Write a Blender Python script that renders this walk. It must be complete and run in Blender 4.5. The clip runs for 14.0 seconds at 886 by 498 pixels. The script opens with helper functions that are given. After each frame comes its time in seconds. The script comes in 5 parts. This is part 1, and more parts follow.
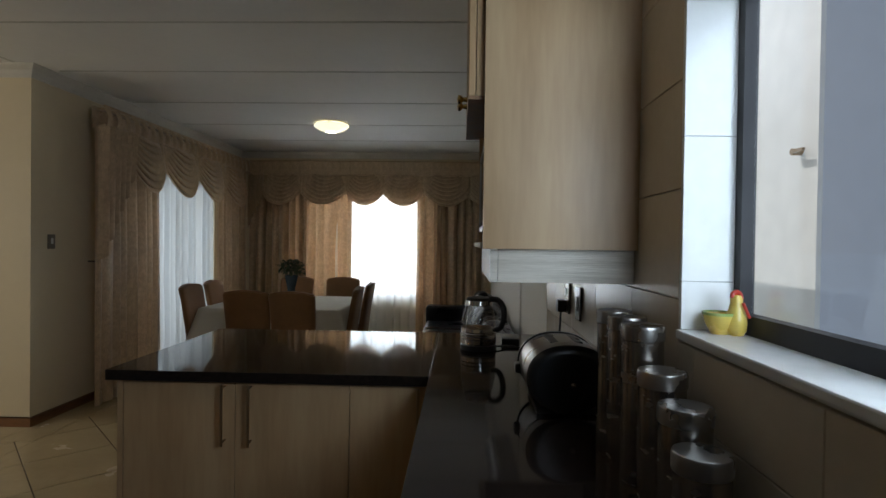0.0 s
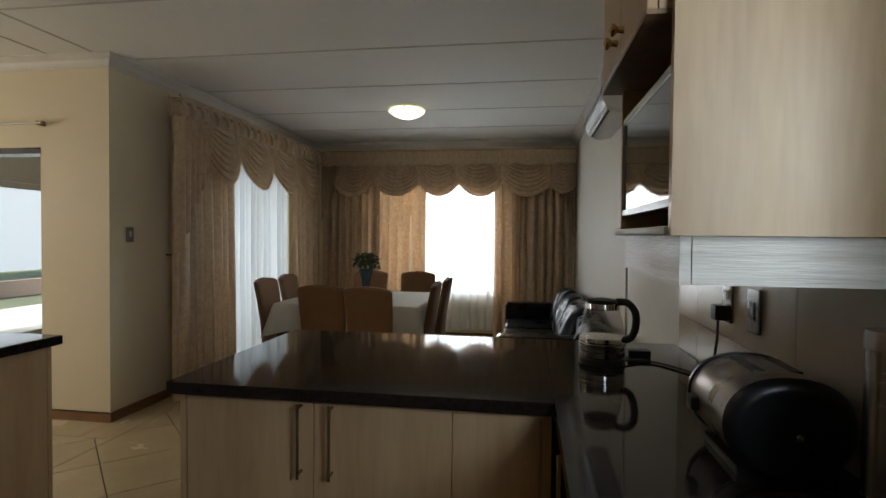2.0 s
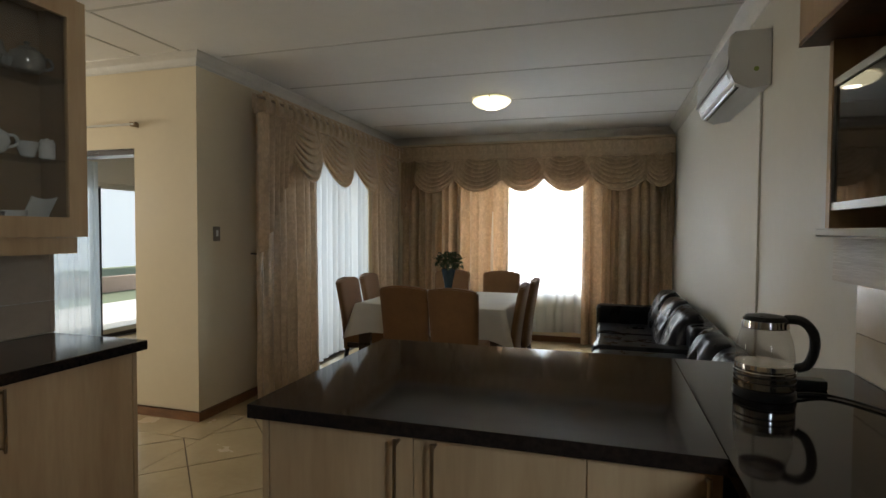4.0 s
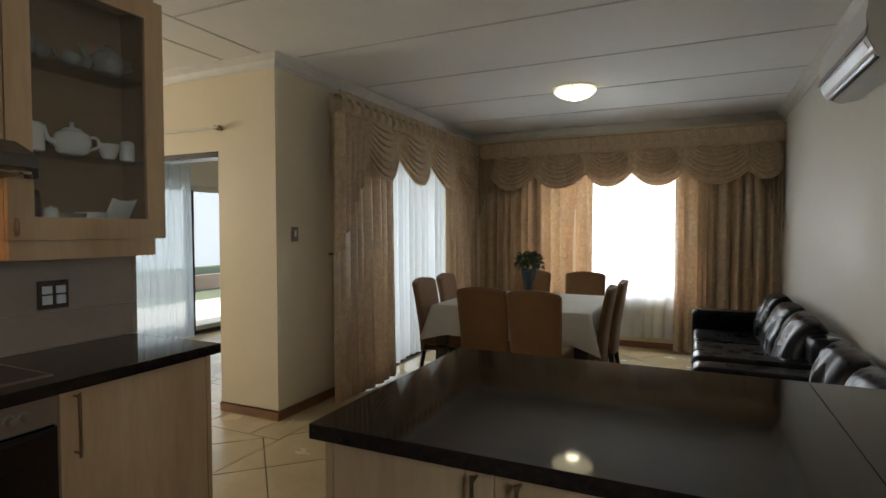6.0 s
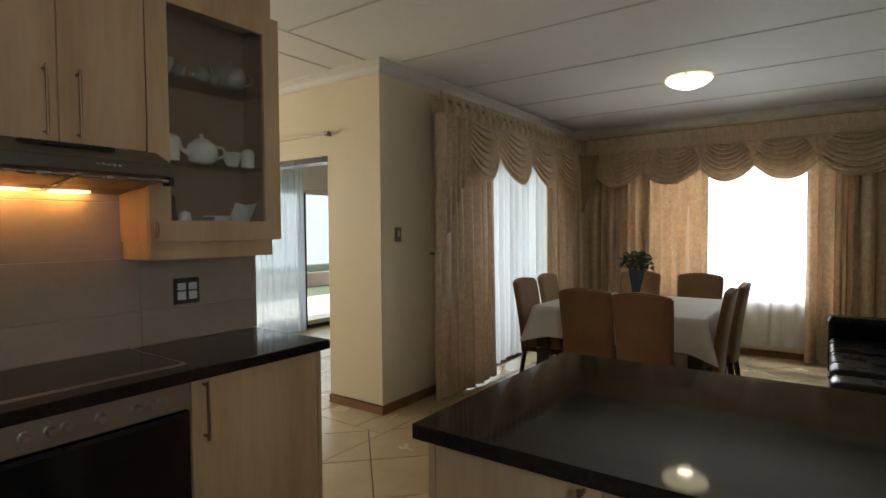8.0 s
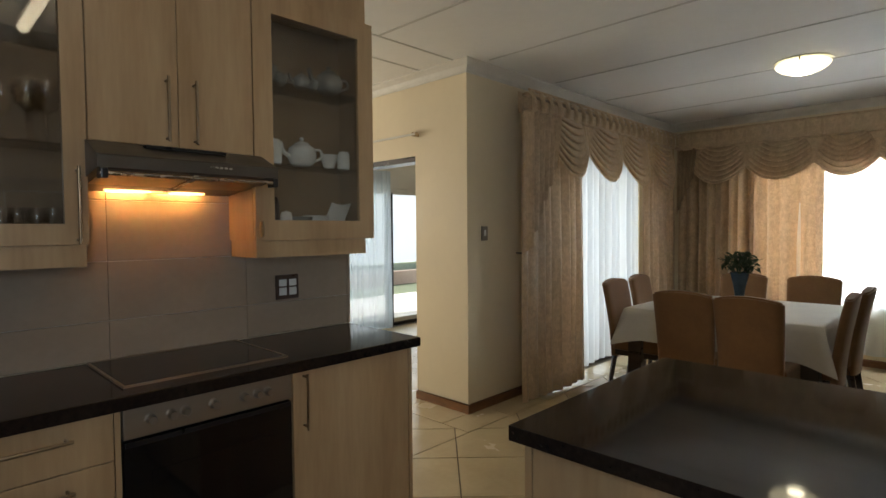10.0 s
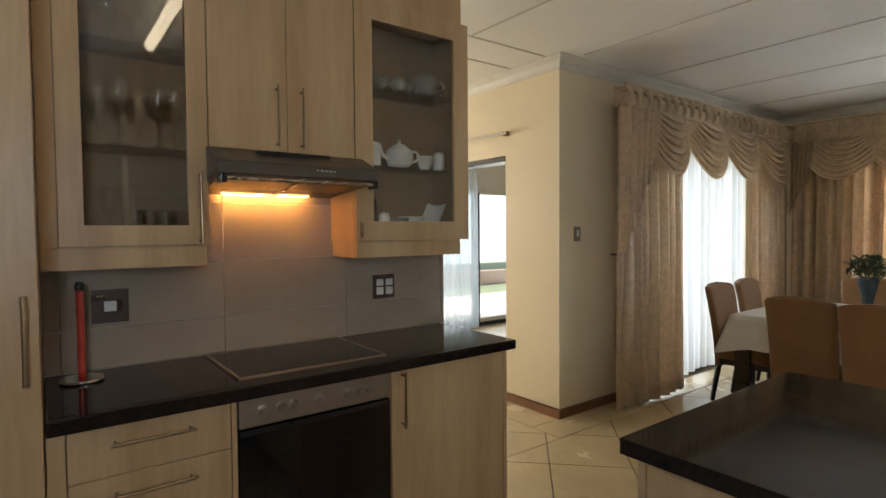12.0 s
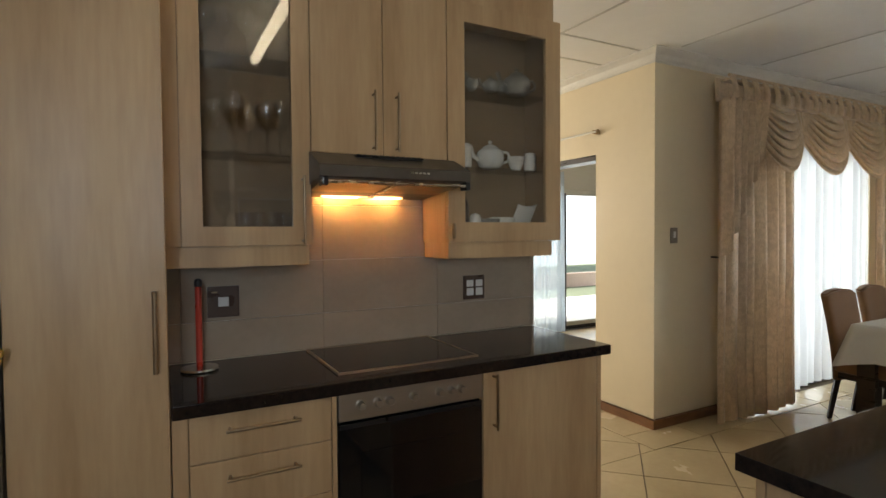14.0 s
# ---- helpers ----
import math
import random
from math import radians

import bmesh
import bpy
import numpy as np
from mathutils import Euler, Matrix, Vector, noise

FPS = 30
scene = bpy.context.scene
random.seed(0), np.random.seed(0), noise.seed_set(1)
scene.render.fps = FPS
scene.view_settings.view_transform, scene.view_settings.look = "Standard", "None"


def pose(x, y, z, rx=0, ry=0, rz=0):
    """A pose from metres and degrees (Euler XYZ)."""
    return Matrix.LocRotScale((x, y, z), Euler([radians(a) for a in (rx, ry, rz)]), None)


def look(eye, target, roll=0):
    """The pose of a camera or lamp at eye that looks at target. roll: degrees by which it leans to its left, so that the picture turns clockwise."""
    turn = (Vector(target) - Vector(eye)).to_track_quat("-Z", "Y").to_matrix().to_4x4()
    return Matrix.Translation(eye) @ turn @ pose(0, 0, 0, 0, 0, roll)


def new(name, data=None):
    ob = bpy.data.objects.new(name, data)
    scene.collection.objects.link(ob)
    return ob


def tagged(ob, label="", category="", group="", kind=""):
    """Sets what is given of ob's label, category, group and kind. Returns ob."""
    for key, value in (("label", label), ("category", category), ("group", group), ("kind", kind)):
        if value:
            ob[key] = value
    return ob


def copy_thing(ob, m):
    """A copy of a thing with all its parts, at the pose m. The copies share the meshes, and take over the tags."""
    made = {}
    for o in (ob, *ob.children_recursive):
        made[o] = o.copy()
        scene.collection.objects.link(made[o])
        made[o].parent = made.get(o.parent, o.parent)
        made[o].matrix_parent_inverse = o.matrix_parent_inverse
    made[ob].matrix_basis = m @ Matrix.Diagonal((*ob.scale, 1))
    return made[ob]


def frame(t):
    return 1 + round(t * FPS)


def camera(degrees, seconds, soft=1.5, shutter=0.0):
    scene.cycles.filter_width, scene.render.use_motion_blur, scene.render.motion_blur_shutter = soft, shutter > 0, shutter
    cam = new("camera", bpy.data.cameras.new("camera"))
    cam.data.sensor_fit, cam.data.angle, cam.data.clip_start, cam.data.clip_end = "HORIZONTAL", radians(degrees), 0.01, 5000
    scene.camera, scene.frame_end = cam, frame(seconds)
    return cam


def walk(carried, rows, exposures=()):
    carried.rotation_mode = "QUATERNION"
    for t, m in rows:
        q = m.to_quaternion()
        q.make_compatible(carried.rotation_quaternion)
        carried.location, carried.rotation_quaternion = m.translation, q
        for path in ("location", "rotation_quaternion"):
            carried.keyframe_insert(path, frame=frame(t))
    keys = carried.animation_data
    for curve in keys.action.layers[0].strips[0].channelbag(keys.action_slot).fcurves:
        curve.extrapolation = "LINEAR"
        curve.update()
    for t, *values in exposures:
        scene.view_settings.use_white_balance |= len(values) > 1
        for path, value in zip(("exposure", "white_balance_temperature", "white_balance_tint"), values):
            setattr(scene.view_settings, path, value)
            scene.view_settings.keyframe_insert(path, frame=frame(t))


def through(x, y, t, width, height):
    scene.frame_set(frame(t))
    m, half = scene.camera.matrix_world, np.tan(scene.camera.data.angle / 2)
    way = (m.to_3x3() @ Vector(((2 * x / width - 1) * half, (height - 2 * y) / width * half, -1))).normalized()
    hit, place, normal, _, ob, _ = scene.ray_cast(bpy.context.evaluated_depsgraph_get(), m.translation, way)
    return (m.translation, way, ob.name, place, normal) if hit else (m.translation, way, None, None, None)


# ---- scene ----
cam = camera(79.0, 14.0)
# seconds, eye x y z, yaw, pitch, roll
PATH = [
    (0, 0.000, 0.000, 1.389, 1.83, -0.70, -0.78),
    (0.5, -0.031, 0.109, 1.384, 2.71, -0.89, -0.76),
    (1, -0.078, 0.205, 1.381, 4.11, -1.04, -0.72),
    (1.5, -0.118, 0.279, 1.376, 6.40, -1.24, -0.65),
    (2, -0.177, 0.385, 1.371, 8.87, -1.43, -0.56),
    (2.5, -0.222, 0.463, 1.378, 11.07, -1.55, -0.51),
    (3, -0.267, 0.523, 1.380, 13.41, -1.69, -0.48),
    (5.5, -0.405, 0.789, 1.383, 22.01, -1.94, -0.03),
    (6, -0.413, 0.820, 1.383, 24.94, -1.99, 0.06),
    (6.5, -0.419, 0.834, 1.384, 27.57, -2.00, 0.19),
    (7, -0.418, 0.834, 1.388, 30.40, -2.01, 0.27),
    (7.5, -0.421, 0.837, 1.390, 32.97, -2.07, 0.32),
    (8, -0.431, 0.837, 1.389, 35.52, -2.06, 0.39),
    (10.5, -0.479, 0.819, 1.388, 46.35, -2.06, 0.48),
    (11, -0.494, 0.812, 1.388, 48.55, -2.02, 0.51),
    (11.5, -0.504, 0.805, 1.390, 50.79, -2.02, 0.44),
    (12, -0.517, 0.801, 1.393, 53.08, -2.04, 0.42),
    (12.5, -0.524, 0.796, 1.391, 55.16, -1.99, 0.45),
    (13, -0.532, 0.786, 1.393, 57.35, -1.96, 0.40),
    (13.5, -0.534, 0.781, 1.393, 59.51, -1.89, 0.41),
    (14, -0.540, 0.772, 1.390, 61.81, -1.78, 0.45),
]
EXPOSURES = [(0, -0.95, 6200, 10), (0.7, -0.87, 6250, 10), (1.5, -0.58, 6350, 10), (3, -0.37, 6420, 10), (6, -0.24, 6430, 10), (8, -0.14, 6500, 10), (10.5, 0.08, 6550, 10), (12, 0.42, 6640, 11), (14, 0.46, 6680, 11)]
walk(cam, [(t, pose(x, y, z, 90 + pitch, roll, yaw)) for t, x, y, z, yaw, pitch, roll in PATH], EXPOSURES)

# ---- light ----
world = bpy.data.worlds.new("world")
scene.world = world
world.use_nodes = True
wn = world.node_tree.nodes
sky = wn.new("ShaderNodeTexSky")
sky.sky_type, sky.sun_disc = "NISHITA", False
sky.sun_elevation, sky.sun_rotation = radians(52), radians(300)
world.node_tree.links.new(sky.outputs[0], wn["Background"].inputs[0])
wn["Background"].inputs[1].default_value = 0.12


def lamp(name, kind, m, energy, colour, **more):
    data = bpy.data.lights.new(name, kind)
    data.energy, data.color = energy, colour
    for key, value in more.items():
        if key == "size":
            data.size = value
        elif key == "size_y":
            data.shape, data.size_y = "RECTANGLE", value
        elif key == "angle":
            data.angle = value
        elif key == "radius":
            data.shadow_soft_size = value
    ob = new(name, data)
    ob.matrix_world = m
    return ob


SUN_FROM = Vector((-math.sin(radians(60)) * math.cos(radians(52)), math.cos(radians(60)) * math.cos(radians(52)), math.sin(radians(52))))
lamp("sun", "SUN", look(SUN_FROM * 30, (0, 0, 0)), 5.0, (1.0, 0.95, 0.86), angle=radians(0.5))
# daylight in the openings
lamp("far_window_daylight", "AREA", look((-1.36, 7.86, 1.35), (-1.36, 0, 1.0)), 74, (0.80, 0.91, 1.0), size=1.75, size_y=1.5)
lamp("terrace_door_daylight", "AREA", look((-3.47, 5.85, 1.1), (0, 5.85, 0.9)), 24, (0.80, 0.92, 1.0), size=1.8, size_y=1.9)
lamp("kitchen_window_daylight", "AREA", look((0.61, 0.42, 1.68), (-0.65, 2.30, 1.20)), 19, (0.72, 0.87, 1.0), size=0.45, size_y=0.85)
lamp("passage_window_daylight", "AREA", look((-6.5, 2.1, 1.5), (-2, 2.6, 1.3)), 64, (1.0, 0.92, 0.76), size=2.0, size_y=1.25)
lamp("lounge_door_daylight", "AREA", look((-6.62, 5.9, 1.1), (0, 5.6, 0.9)), 9, (0.92, 0.97, 1.0), size=2.4, size_y=1.8)

# ---- materials ----


def material(name, colour, rough=0.5, metal=0.0, second=None, scale=8.0, stretch=(1, 1, 1), bump=0.0, bump_scale=60.0, spec=0.5, detail=4.0, coat=0.0, contrast=1.0, trans=0.0, sheen=0.0, piece=0.0):
    """A principled material whose colour wanders between two values at two scales, with a fine relief."""
    m = bpy.data.materials.new(name)
    m.use_nodes = True
    n, l = m.node_tree.nodes, m.node_tree.links
    b = n["Principled BSDF"]
    b.inputs["Roughness"].default_value = rough
    b.inputs["Metallic"].default_value = metal
    b.inputs["Specular IOR Level"].default_value = spec
    b.inputs["Coat Weight"].default_value = coat
    b.inputs["Transmission Weight"].default_value = trans
    b.inputs["Sheen Weight"].default_value = sheen
    second = second or tuple(c * 0.86 for c in colour)
    co = n.new("ShaderNodeTexCoord")
    mp = n.new("ShaderNodeMapping")
    mp.inputs["Scale"].default_value = stretch
    l.new(co.outputs["Object"], mp.inputs[0])
    big = n.new("ShaderNodeTexNoise")
    big.inputs["Scale"].default_value, big.inputs["Detail"].default_value = scale, detail
    fine = n.new("ShaderNodeTexNoise")
    fine.inputs["Scale"].default_value, fine.inputs["Detail"].default_value = scale * 9, 3
    l.new(mp.outputs[0], big.inputs[0])
    l.new(mp.outputs[0], fine.inputs[0])
    add = n.new("ShaderNodeMath")
    add.operation = "MULTIPLY_ADD"
    add.inputs[1].default_value = 0.35
    l.new(fine.outputs[0], add.inputs[0])
    l.new(big.outputs[0], add.inputs[2])
    ramp = n.new("ShaderNodeValToRGB")
    half = 0.22 / contrast
    ramp.color_ramp.elements[0].position, ramp.color_ramp.elements[1].position = 0.675 - half, 0.675 + half
    ramp.color_ramp.elements[0].color = (*second, 1)
    ramp.color_ramp.elements[1].color = (*colour, 1)
    l.new(add.outputs[0], ramp.inputs[0])
    out = ramp.outputs[0]
    if piece:
        info = n.new("ShaderNodeObjectInfo")
        hsv = n.new("ShaderNodeHueSaturation")
        mr = n.new("ShaderNodeMapRange")
        mr.inputs[3].default_value, mr.inputs[4].default_value = 1 - piece, 1 + piece
        l.new(info.outputs["Random"], mr.inputs[0])
        l.new(mr.outputs[0], hsv.inputs["Value"])
        l.new(out, hsv.inputs["Color"])
        out = hsv.outputs[0]
    l.new(out, b.inputs["Base Color"])
    mr2 = n.new("ShaderNodeMapRange")
    mr2.inputs[1].default_value, mr2.inputs[2].default_value = 0.3, 0.7
    mr2.inputs[3].default_value, mr2.inputs[4].default_value = max(0.02, rough * 0.82), min(1, rough * 1.2)
    l.new(big.outputs[0], mr2.inputs[0])
    l.new(mr2.outputs[0], b.inputs["Roughness"])
    if bump:
        bt = n.new("ShaderNodeTexNoise")
        bt.inputs["Scale"].default_value, bt.inputs["Detail"].default_value = bump_scale, 5
        l.new(mp.outputs[0], bt.inputs[0])
        bp = n.new("ShaderNodeBump")
        bp.inputs["Strength"].default_value, bp.inputs["Distance"].default_value = bump, 0.004
        l.new(bt.outputs[0], bp.inputs["Height"])
        l.new(bp.outputs[0], b.inputs["Normal"])
    return m


def cloth(name, colour, second, through, scale=30, stretch=(1, 1, 0.25), clear=0.0, damask=False, glowcol=None):
    """Woven cloth that lets some light through."""
    m = material(name, colour, 0.85, 0, second, scale, stretch, 0.25, 300, 0.15)
    n, l = m.node_tree.nodes, m.node_tree.links
    b, out = n["Principled BSDF"], n["Material Output"]
    if damask:
        v = n.new("ShaderNodeTexNoise")
        v.inputs["Scale"].default_value = 25
        v.inputs["Detail"].default_value = 1.5
        v.inputs["Distortion"].default_value = 1.2
        w = n.new("ShaderNodeTexNoise")
        w.inputs["Scale"].default_value = 30
        co = n.new("ShaderNodeTexCoord")
        mx = n.new("ShaderNodeVectorMath")
        mx.operation = "MULTIPLY_ADD"
        mx.inputs[1].default_value = (0.07, 0.07, 0.07)
        l.new(w.outputs["Color"], mx.inputs[0])
        l.new(co.outputs["Object"], mx.inputs[2])
        l.new(mx.outputs[0], v.inputs["Vector"])
        mr = n.new("ShaderNodeMapRange")
        mr.inputs[1].default_value, mr.inputs[2].default_value = 0.42, 0.58
        mr.inputs[3].default_value, mr.inputs[4].default_value = 0.33, 0.42
        l.new(v.outputs[0], mr.inputs[0])
        for k in list(b.inputs["Roughness"].links):
            l.remove(k)
        l.new(mr.outputs[0], b.inputs["Roughness"])
        mix = n.new("ShaderNodeMixRGB")
        mix.blend_type = "MULTIPLY"
        mr3 = n.new("ShaderNodeMapRange")
        mr3.inputs[1].default_value, mr3.inputs[2].default_value = 0.42, 0.60
        mr3.inputs[3].default_value, mr3.inputs[4].default_value = 0.80, 1.07
        l.new(v.outputs[0], mr3.inputs[0])
        src = b.inputs["Base Color"].links[0].from_socket
        mix.inputs[0].default_value = 1.0
        l.new(src, mix.inputs[1])
        l.new(mr3.outputs[0], mix.inputs[2])
        l.new(mix.outputs[0], b.inputs["Base Color"])
        b.inputs["Specular IOR Level"].default_value = 0.85
    t = n.new("ShaderNodeBsdfTranslucent")
    t.inputs[0].default_value = (*(glowcol or [min(1, c * 1.3) for c in colour]), 1)
    mixs = n.new("ShaderNodeMixShader")
    mixs.inputs[0].default_value = through
    l.new(b.outputs[0], mixs.inputs[1])
    l.new(t.outputs[0], mixs.inputs[2])
    last = mixs
    if clear:
        tr = n.new("ShaderNodeBsdfTransparent")
        mix2 = n.new("ShaderNodeMixShader")
        mix2.inputs[0].default_value = clear
        l.new(last.outputs[0], mix2.inputs[1])
        l.new(tr.outputs[0], mix2.inputs[2])
        last = mix2
    l.new(last.outputs[0], out.inputs[0])
    return m


def glow(name, colour, strength, base=(0.9, 0.9, 0.88)):
    m = material(name, base, 0.4)
    b = m.node_tree.nodes["Principled BSDF"]
    b.inputs["Emission Color"].default_value = (*colour, 1)
    b.inputs["Emission Strength"].default_value = strength
    return m


def clear_glass(name, tint=(1, 1, 1), gloss=0.03):
    """A thin pane: mostly clear, with a mirror-like sheen."""
    m = bpy.data.materials.new(name)
    m.use_nodes = True
    n, l = m.node_tree.nodes, m.node_tree.links
    n.remove(n["Principled BSDF"])
    tr, gl, mix, lw = n.new("ShaderNodeBsdfTransparent"), n.new("ShaderNodeBsdfGlossy"), n.new("ShaderNodeMixShader"), n.new("ShaderNodeLayerWeight")
    tr.inputs[0].default_value = (*tint, 1)
    gl.inputs["Roughness"].default_value = 0.015
    pw, ma = n.new("ShaderNodeMath"), n.new("ShaderNodeMath")
    pw.operation, pw.inputs[1].default_value = "POWER", 4.0
    ma.operation, ma.inputs[1].default_value, ma.inputs[2].default_value = "MULTIPLY_ADD", 0.6, gloss
    l.new(lw.outputs["Facing"], pw.inputs[0])
    l.new(pw.outputs[0], ma.inputs[0])
    l.new(ma.outputs[0], mix.inputs[0])
    l.new(tr.outputs[0], mix.inputs[1])
    l.new(gl.outputs[0], mix.inputs[2])
    l.new(mix.outputs[0], n["Material Output"].inputs[0])
    return m


PLASTER = material("cream_plaster", (0.72, 0.62, 0.44), 0.6, 0, (0.68, 0.58, 0.41), 2.0, bump=0.08, bump_scale=140)
PALE = material("pale_plaster", (0.66, 0.63, 0.56), 0.6, 0, (0.62, 0.59, 0.52), 2.0, bump=0.08, bump_scale=140)
CEILING = material("ceiling_paint", (0.80, 0.79, 0.77), 0.65, 0, (0.75, 0.74, 0.72), 1.6, bump=0.04, bump_scale=120)
STRIP = material("ceiling_joint", (0.58, 0.56, 0.53), 0.6)
CORNICE = material("cornice_paint", (0.66, 0.63, 0.57), 0.5, 0, None, 5)
WOOD = material("pale_ash_laminate", (0.54, 0.368, 0.203), 0.38, 0, (0.40, 0.252, 0.128), 1.6, (5, 5, 0.55), 0.05, 60, 0.4, 6, contrast=1.0)
PELMET = material("grained_pelmet", (0.72, 0.655, 0.56), 0.4, 0, (0.54, 0.475, 0.385), 3.0, (1.2, 1.2, 22), 0.35, 12, 0.4, 6, contrast=1.2)
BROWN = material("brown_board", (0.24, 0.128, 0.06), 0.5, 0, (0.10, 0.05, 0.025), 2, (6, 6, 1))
SKIRT = material("varnished_skirting", (0.26, 0.12, 0.05), 0.35, 0, (0.15, 0.065, 0.026), 3, (2, 2, 9), 0.1, 40)
GRANITE = material("black_granite", (0.024, 0.016, 0.013), 0.055, 0, (0.010, 0.008, 0.007), 70, spec=0.32, contrast=0.9)
FLOOR_TILE = material("beige_floor_tile", (0.56, 0.45, 0.28), 0.24, 0, (0.48, 0.38, 0.23), 3.0, bump=0.05, bump_scale=30, piece=0.04)
GROUT = material("brown_grout", (0.14, 0.10, 0.06), 0.9, 0, None, 40)
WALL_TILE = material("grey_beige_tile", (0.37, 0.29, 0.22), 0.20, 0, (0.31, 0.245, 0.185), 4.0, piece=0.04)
# WALL_TILE lightened, to make up in colour for light missing on this wall
EAST_TILE = material("lightened_beige_tile", (0.58, 0.50, 0.385), 0.22, 0, (0.52, 0.445, 0.335), 4.0, piece=0.03)
# laminate colour with the shade inside the cabinets put into it
CABBACK = material("shade_toned_cabinet_lining", (0.33, 0.225, 0.13), 0.5, 0, (0.26, 0.17, 0.095), 2, (5, 5, 1))
WHITE_TILE = material("white_tile", (0.78, 0.77, 0.74), 0.2, 0, None, 4.0, piece=0.03)
JOINT = material("pale_grout", (0.55, 0.52, 0.46), 0.9, 0, None, 40)
STEEL = material("brushed_steel", (0.55, 0.53, 0.50), 0.26, 1.0, (0.52, 0.50, 0.47), 20, (1, 1, 3))
SILVER_PLASTIC = material("silver_grey_plastic", (0.60, 0.61, 0.62), 0.35, 0.1, (0.56, 0.57, 0.58), 6)
LIDSTEEL = material("satin_lid_steel", (0.34, 0.32, 0.30), 0.28, 1.0, None, 14)
SATIN = material("satin_nickel", (0.36, 0.26, 0.16), 0.34, 1.0, None, 20)
PANELSTEEL = material("satin_panel_steel", (0.36, 0.30, 0.235), 0.40, 0.75, (0.33, 0.275, 0.215), 4, (1, 0.3, 6))
TOASTSTEEL = material("dark_satin_steel", (0.40, 0.36, 0.32), 0.30, 1.0, (0.36, 0.325, 0.29), 9, (1, 4, 1))
CHROME = material("polished_steel", (0.66, 0.65, 0.63), 0.12, 1.0, None, 12)
HOODGREY = material("dark_hood_paint", (0.115, 0.098, 0.08), 0.35, 0.4, None, 12)
BLACK = material("black_plastic", (0.012, 0.012, 0.013), 0.32, 0, (0.008, 0.008, 0.008), 20)
OVEN = material("black_oven_glass", (0.006, 0.006, 0.007), 0.05, 0, (0.004, 0.004, 0.004), 6, spec=0.6)
BRONZE = material("dark_bronze_frame", (0.022, 0.020, 0.022), 0.5, 0.3, None, 14)
ALUMINIUM = material("aluminium_frame", (0.55, 0.55, 0.54), 0.35, 1.0, None, 14)
LEATHER = material("black_leather", (0.009, 0.009, 0.012), 0.29, 0, (0.007, 0.007, 0.008), 8, bump=0.15, bump_scale=120, spec=0.13)
CHAIR_CLOTH = material("tan_suede", (0.235, 0.125, 0.055), 0.85, 0, (0.185, 0.095, 0.042), 5, bump=0.2, bump_scale=220, spec=0.15, sheen=0.3)
DARKWOOD = material("dark_stained_wood", (0.035, 0.017, 0.009), 0.3, 0, (0.02, 0.01, 0.006), 4, (1, 1, 8))
LINEN = material("white_tablecloth", (0.70, 0.68, 0.63), 0.8, 0, (0.64, 0.62, 0.57), 6, bump=0.15, bump_scale=260, spec=0.2)
DRAPE = cloth("gold_damask_cloth", (0.60, 0.455, 0.295), (0.45, 0.33, 0.205), 0.085, 9, damask=True, glowcol=(1.0, 0.60, 0.32))
THIN_VOILE = cloth("thin_voile", (0.62, 0.71, 0.80), (0.56, 0.65, 0.74), 0.5, 40, (1, 1, 0.2), 0.3)
CANSTEEL = material("dull_can_steel", (0.34, 0.31, 0.28), 0.24, 1.0, (0.29, 0.265, 0.24), 16, (1, 1, 3))
SHEER = cloth("white_voile", (0.77, 0.83, 0.86), (0.70, 0.77, 0.81), 0.5, 40, (1, 1, 0.2), 0.22)
GLASS = clear_glass("clear_pane")
CABGLASS = clear_glass("cabinet_pane", (0.90, 0.90, 0.88), 0.05)
KETTLEGLASS = clear_glass("kettle_glass", (0.9, 0.89, 0.87), 0.06)
CHINA = material("white_china", (0.82, 0.80, 0.74), 0.15, 0, None, 10)
CRYSTAL = clear_glass("crystal", (1, 1, 1), 0.08)
LUSTRE = material("grey_lustre_china", (0.46, 0.45, 0.41), 0.08, 0.35, (0.30, 0.28, 0.25), 22, contrast=1.0)
BRASS = material("brass", (0.62, 0.42, 0.14), 0.25, 1.0, None, 20)
RED = material("red_lacquer", (0.42, 0.035, 0.018), 0.3, 0, None, 12)
YELLOW = material("yellow_ceramic", (0.72, 0.50, 0.10), 0.25, 0, (0.55, 0.42, 0.10), 20)
GREENISH = material("green_ceramic", (0.30, 0.40, 0.12), 0.25, 0, None, 20)
WHITE_PLASTIC = material("white_plastic", (0.72, 0.72, 0.70), 0.35, 0, None, 8)
AC_SILVER = material("silver_plastic", (0.30, 0.31, 0.33), 0.34, 0.4, None, 8)
LEAF = material("dull_green_leaf", (0.055, 0.10, 0.045), 0.5, 0, (0.03, 0.06, 0.03), 30, piece=0.1)
VASE = material("smoky_blue_glass", (0.05, 0.08, 0.11), 0.1, 0, (0.03, 0.05, 0.07), 10, spec=0.6)
LAMP_GLASS = glow("lit_opal_glass", (1.0, 0.88, 0.56), 2.4)
LAMP_CORE = glow("lit_opal_glass_over_bulb", (1.0, 0.88, 0.60), 24.0)
TUBE = glow("lit_tube", (1.0, 0.84, 0.58), 7.2)
HOOD_BULB = glow("lit_hood_bulb", (1.0, 0.45, 0.12), 210.0)
HOOD_LENS = glow("lit_hood_lens", (1.0, 0.52, 0.18), 1.3)
# outside walls are no lamps: their daylight is put in as emission
OUTWALL = glow("glowing_white_outside_wall", (0.84, 0.93, 1.0), 0.20, (0.72, 0.72, 0.70))
GREYWALL = glow("glowing_grey_outside_wall", (0.64, 0.75, 0.92), 0.36, (0.32, 0.34, 0.38))
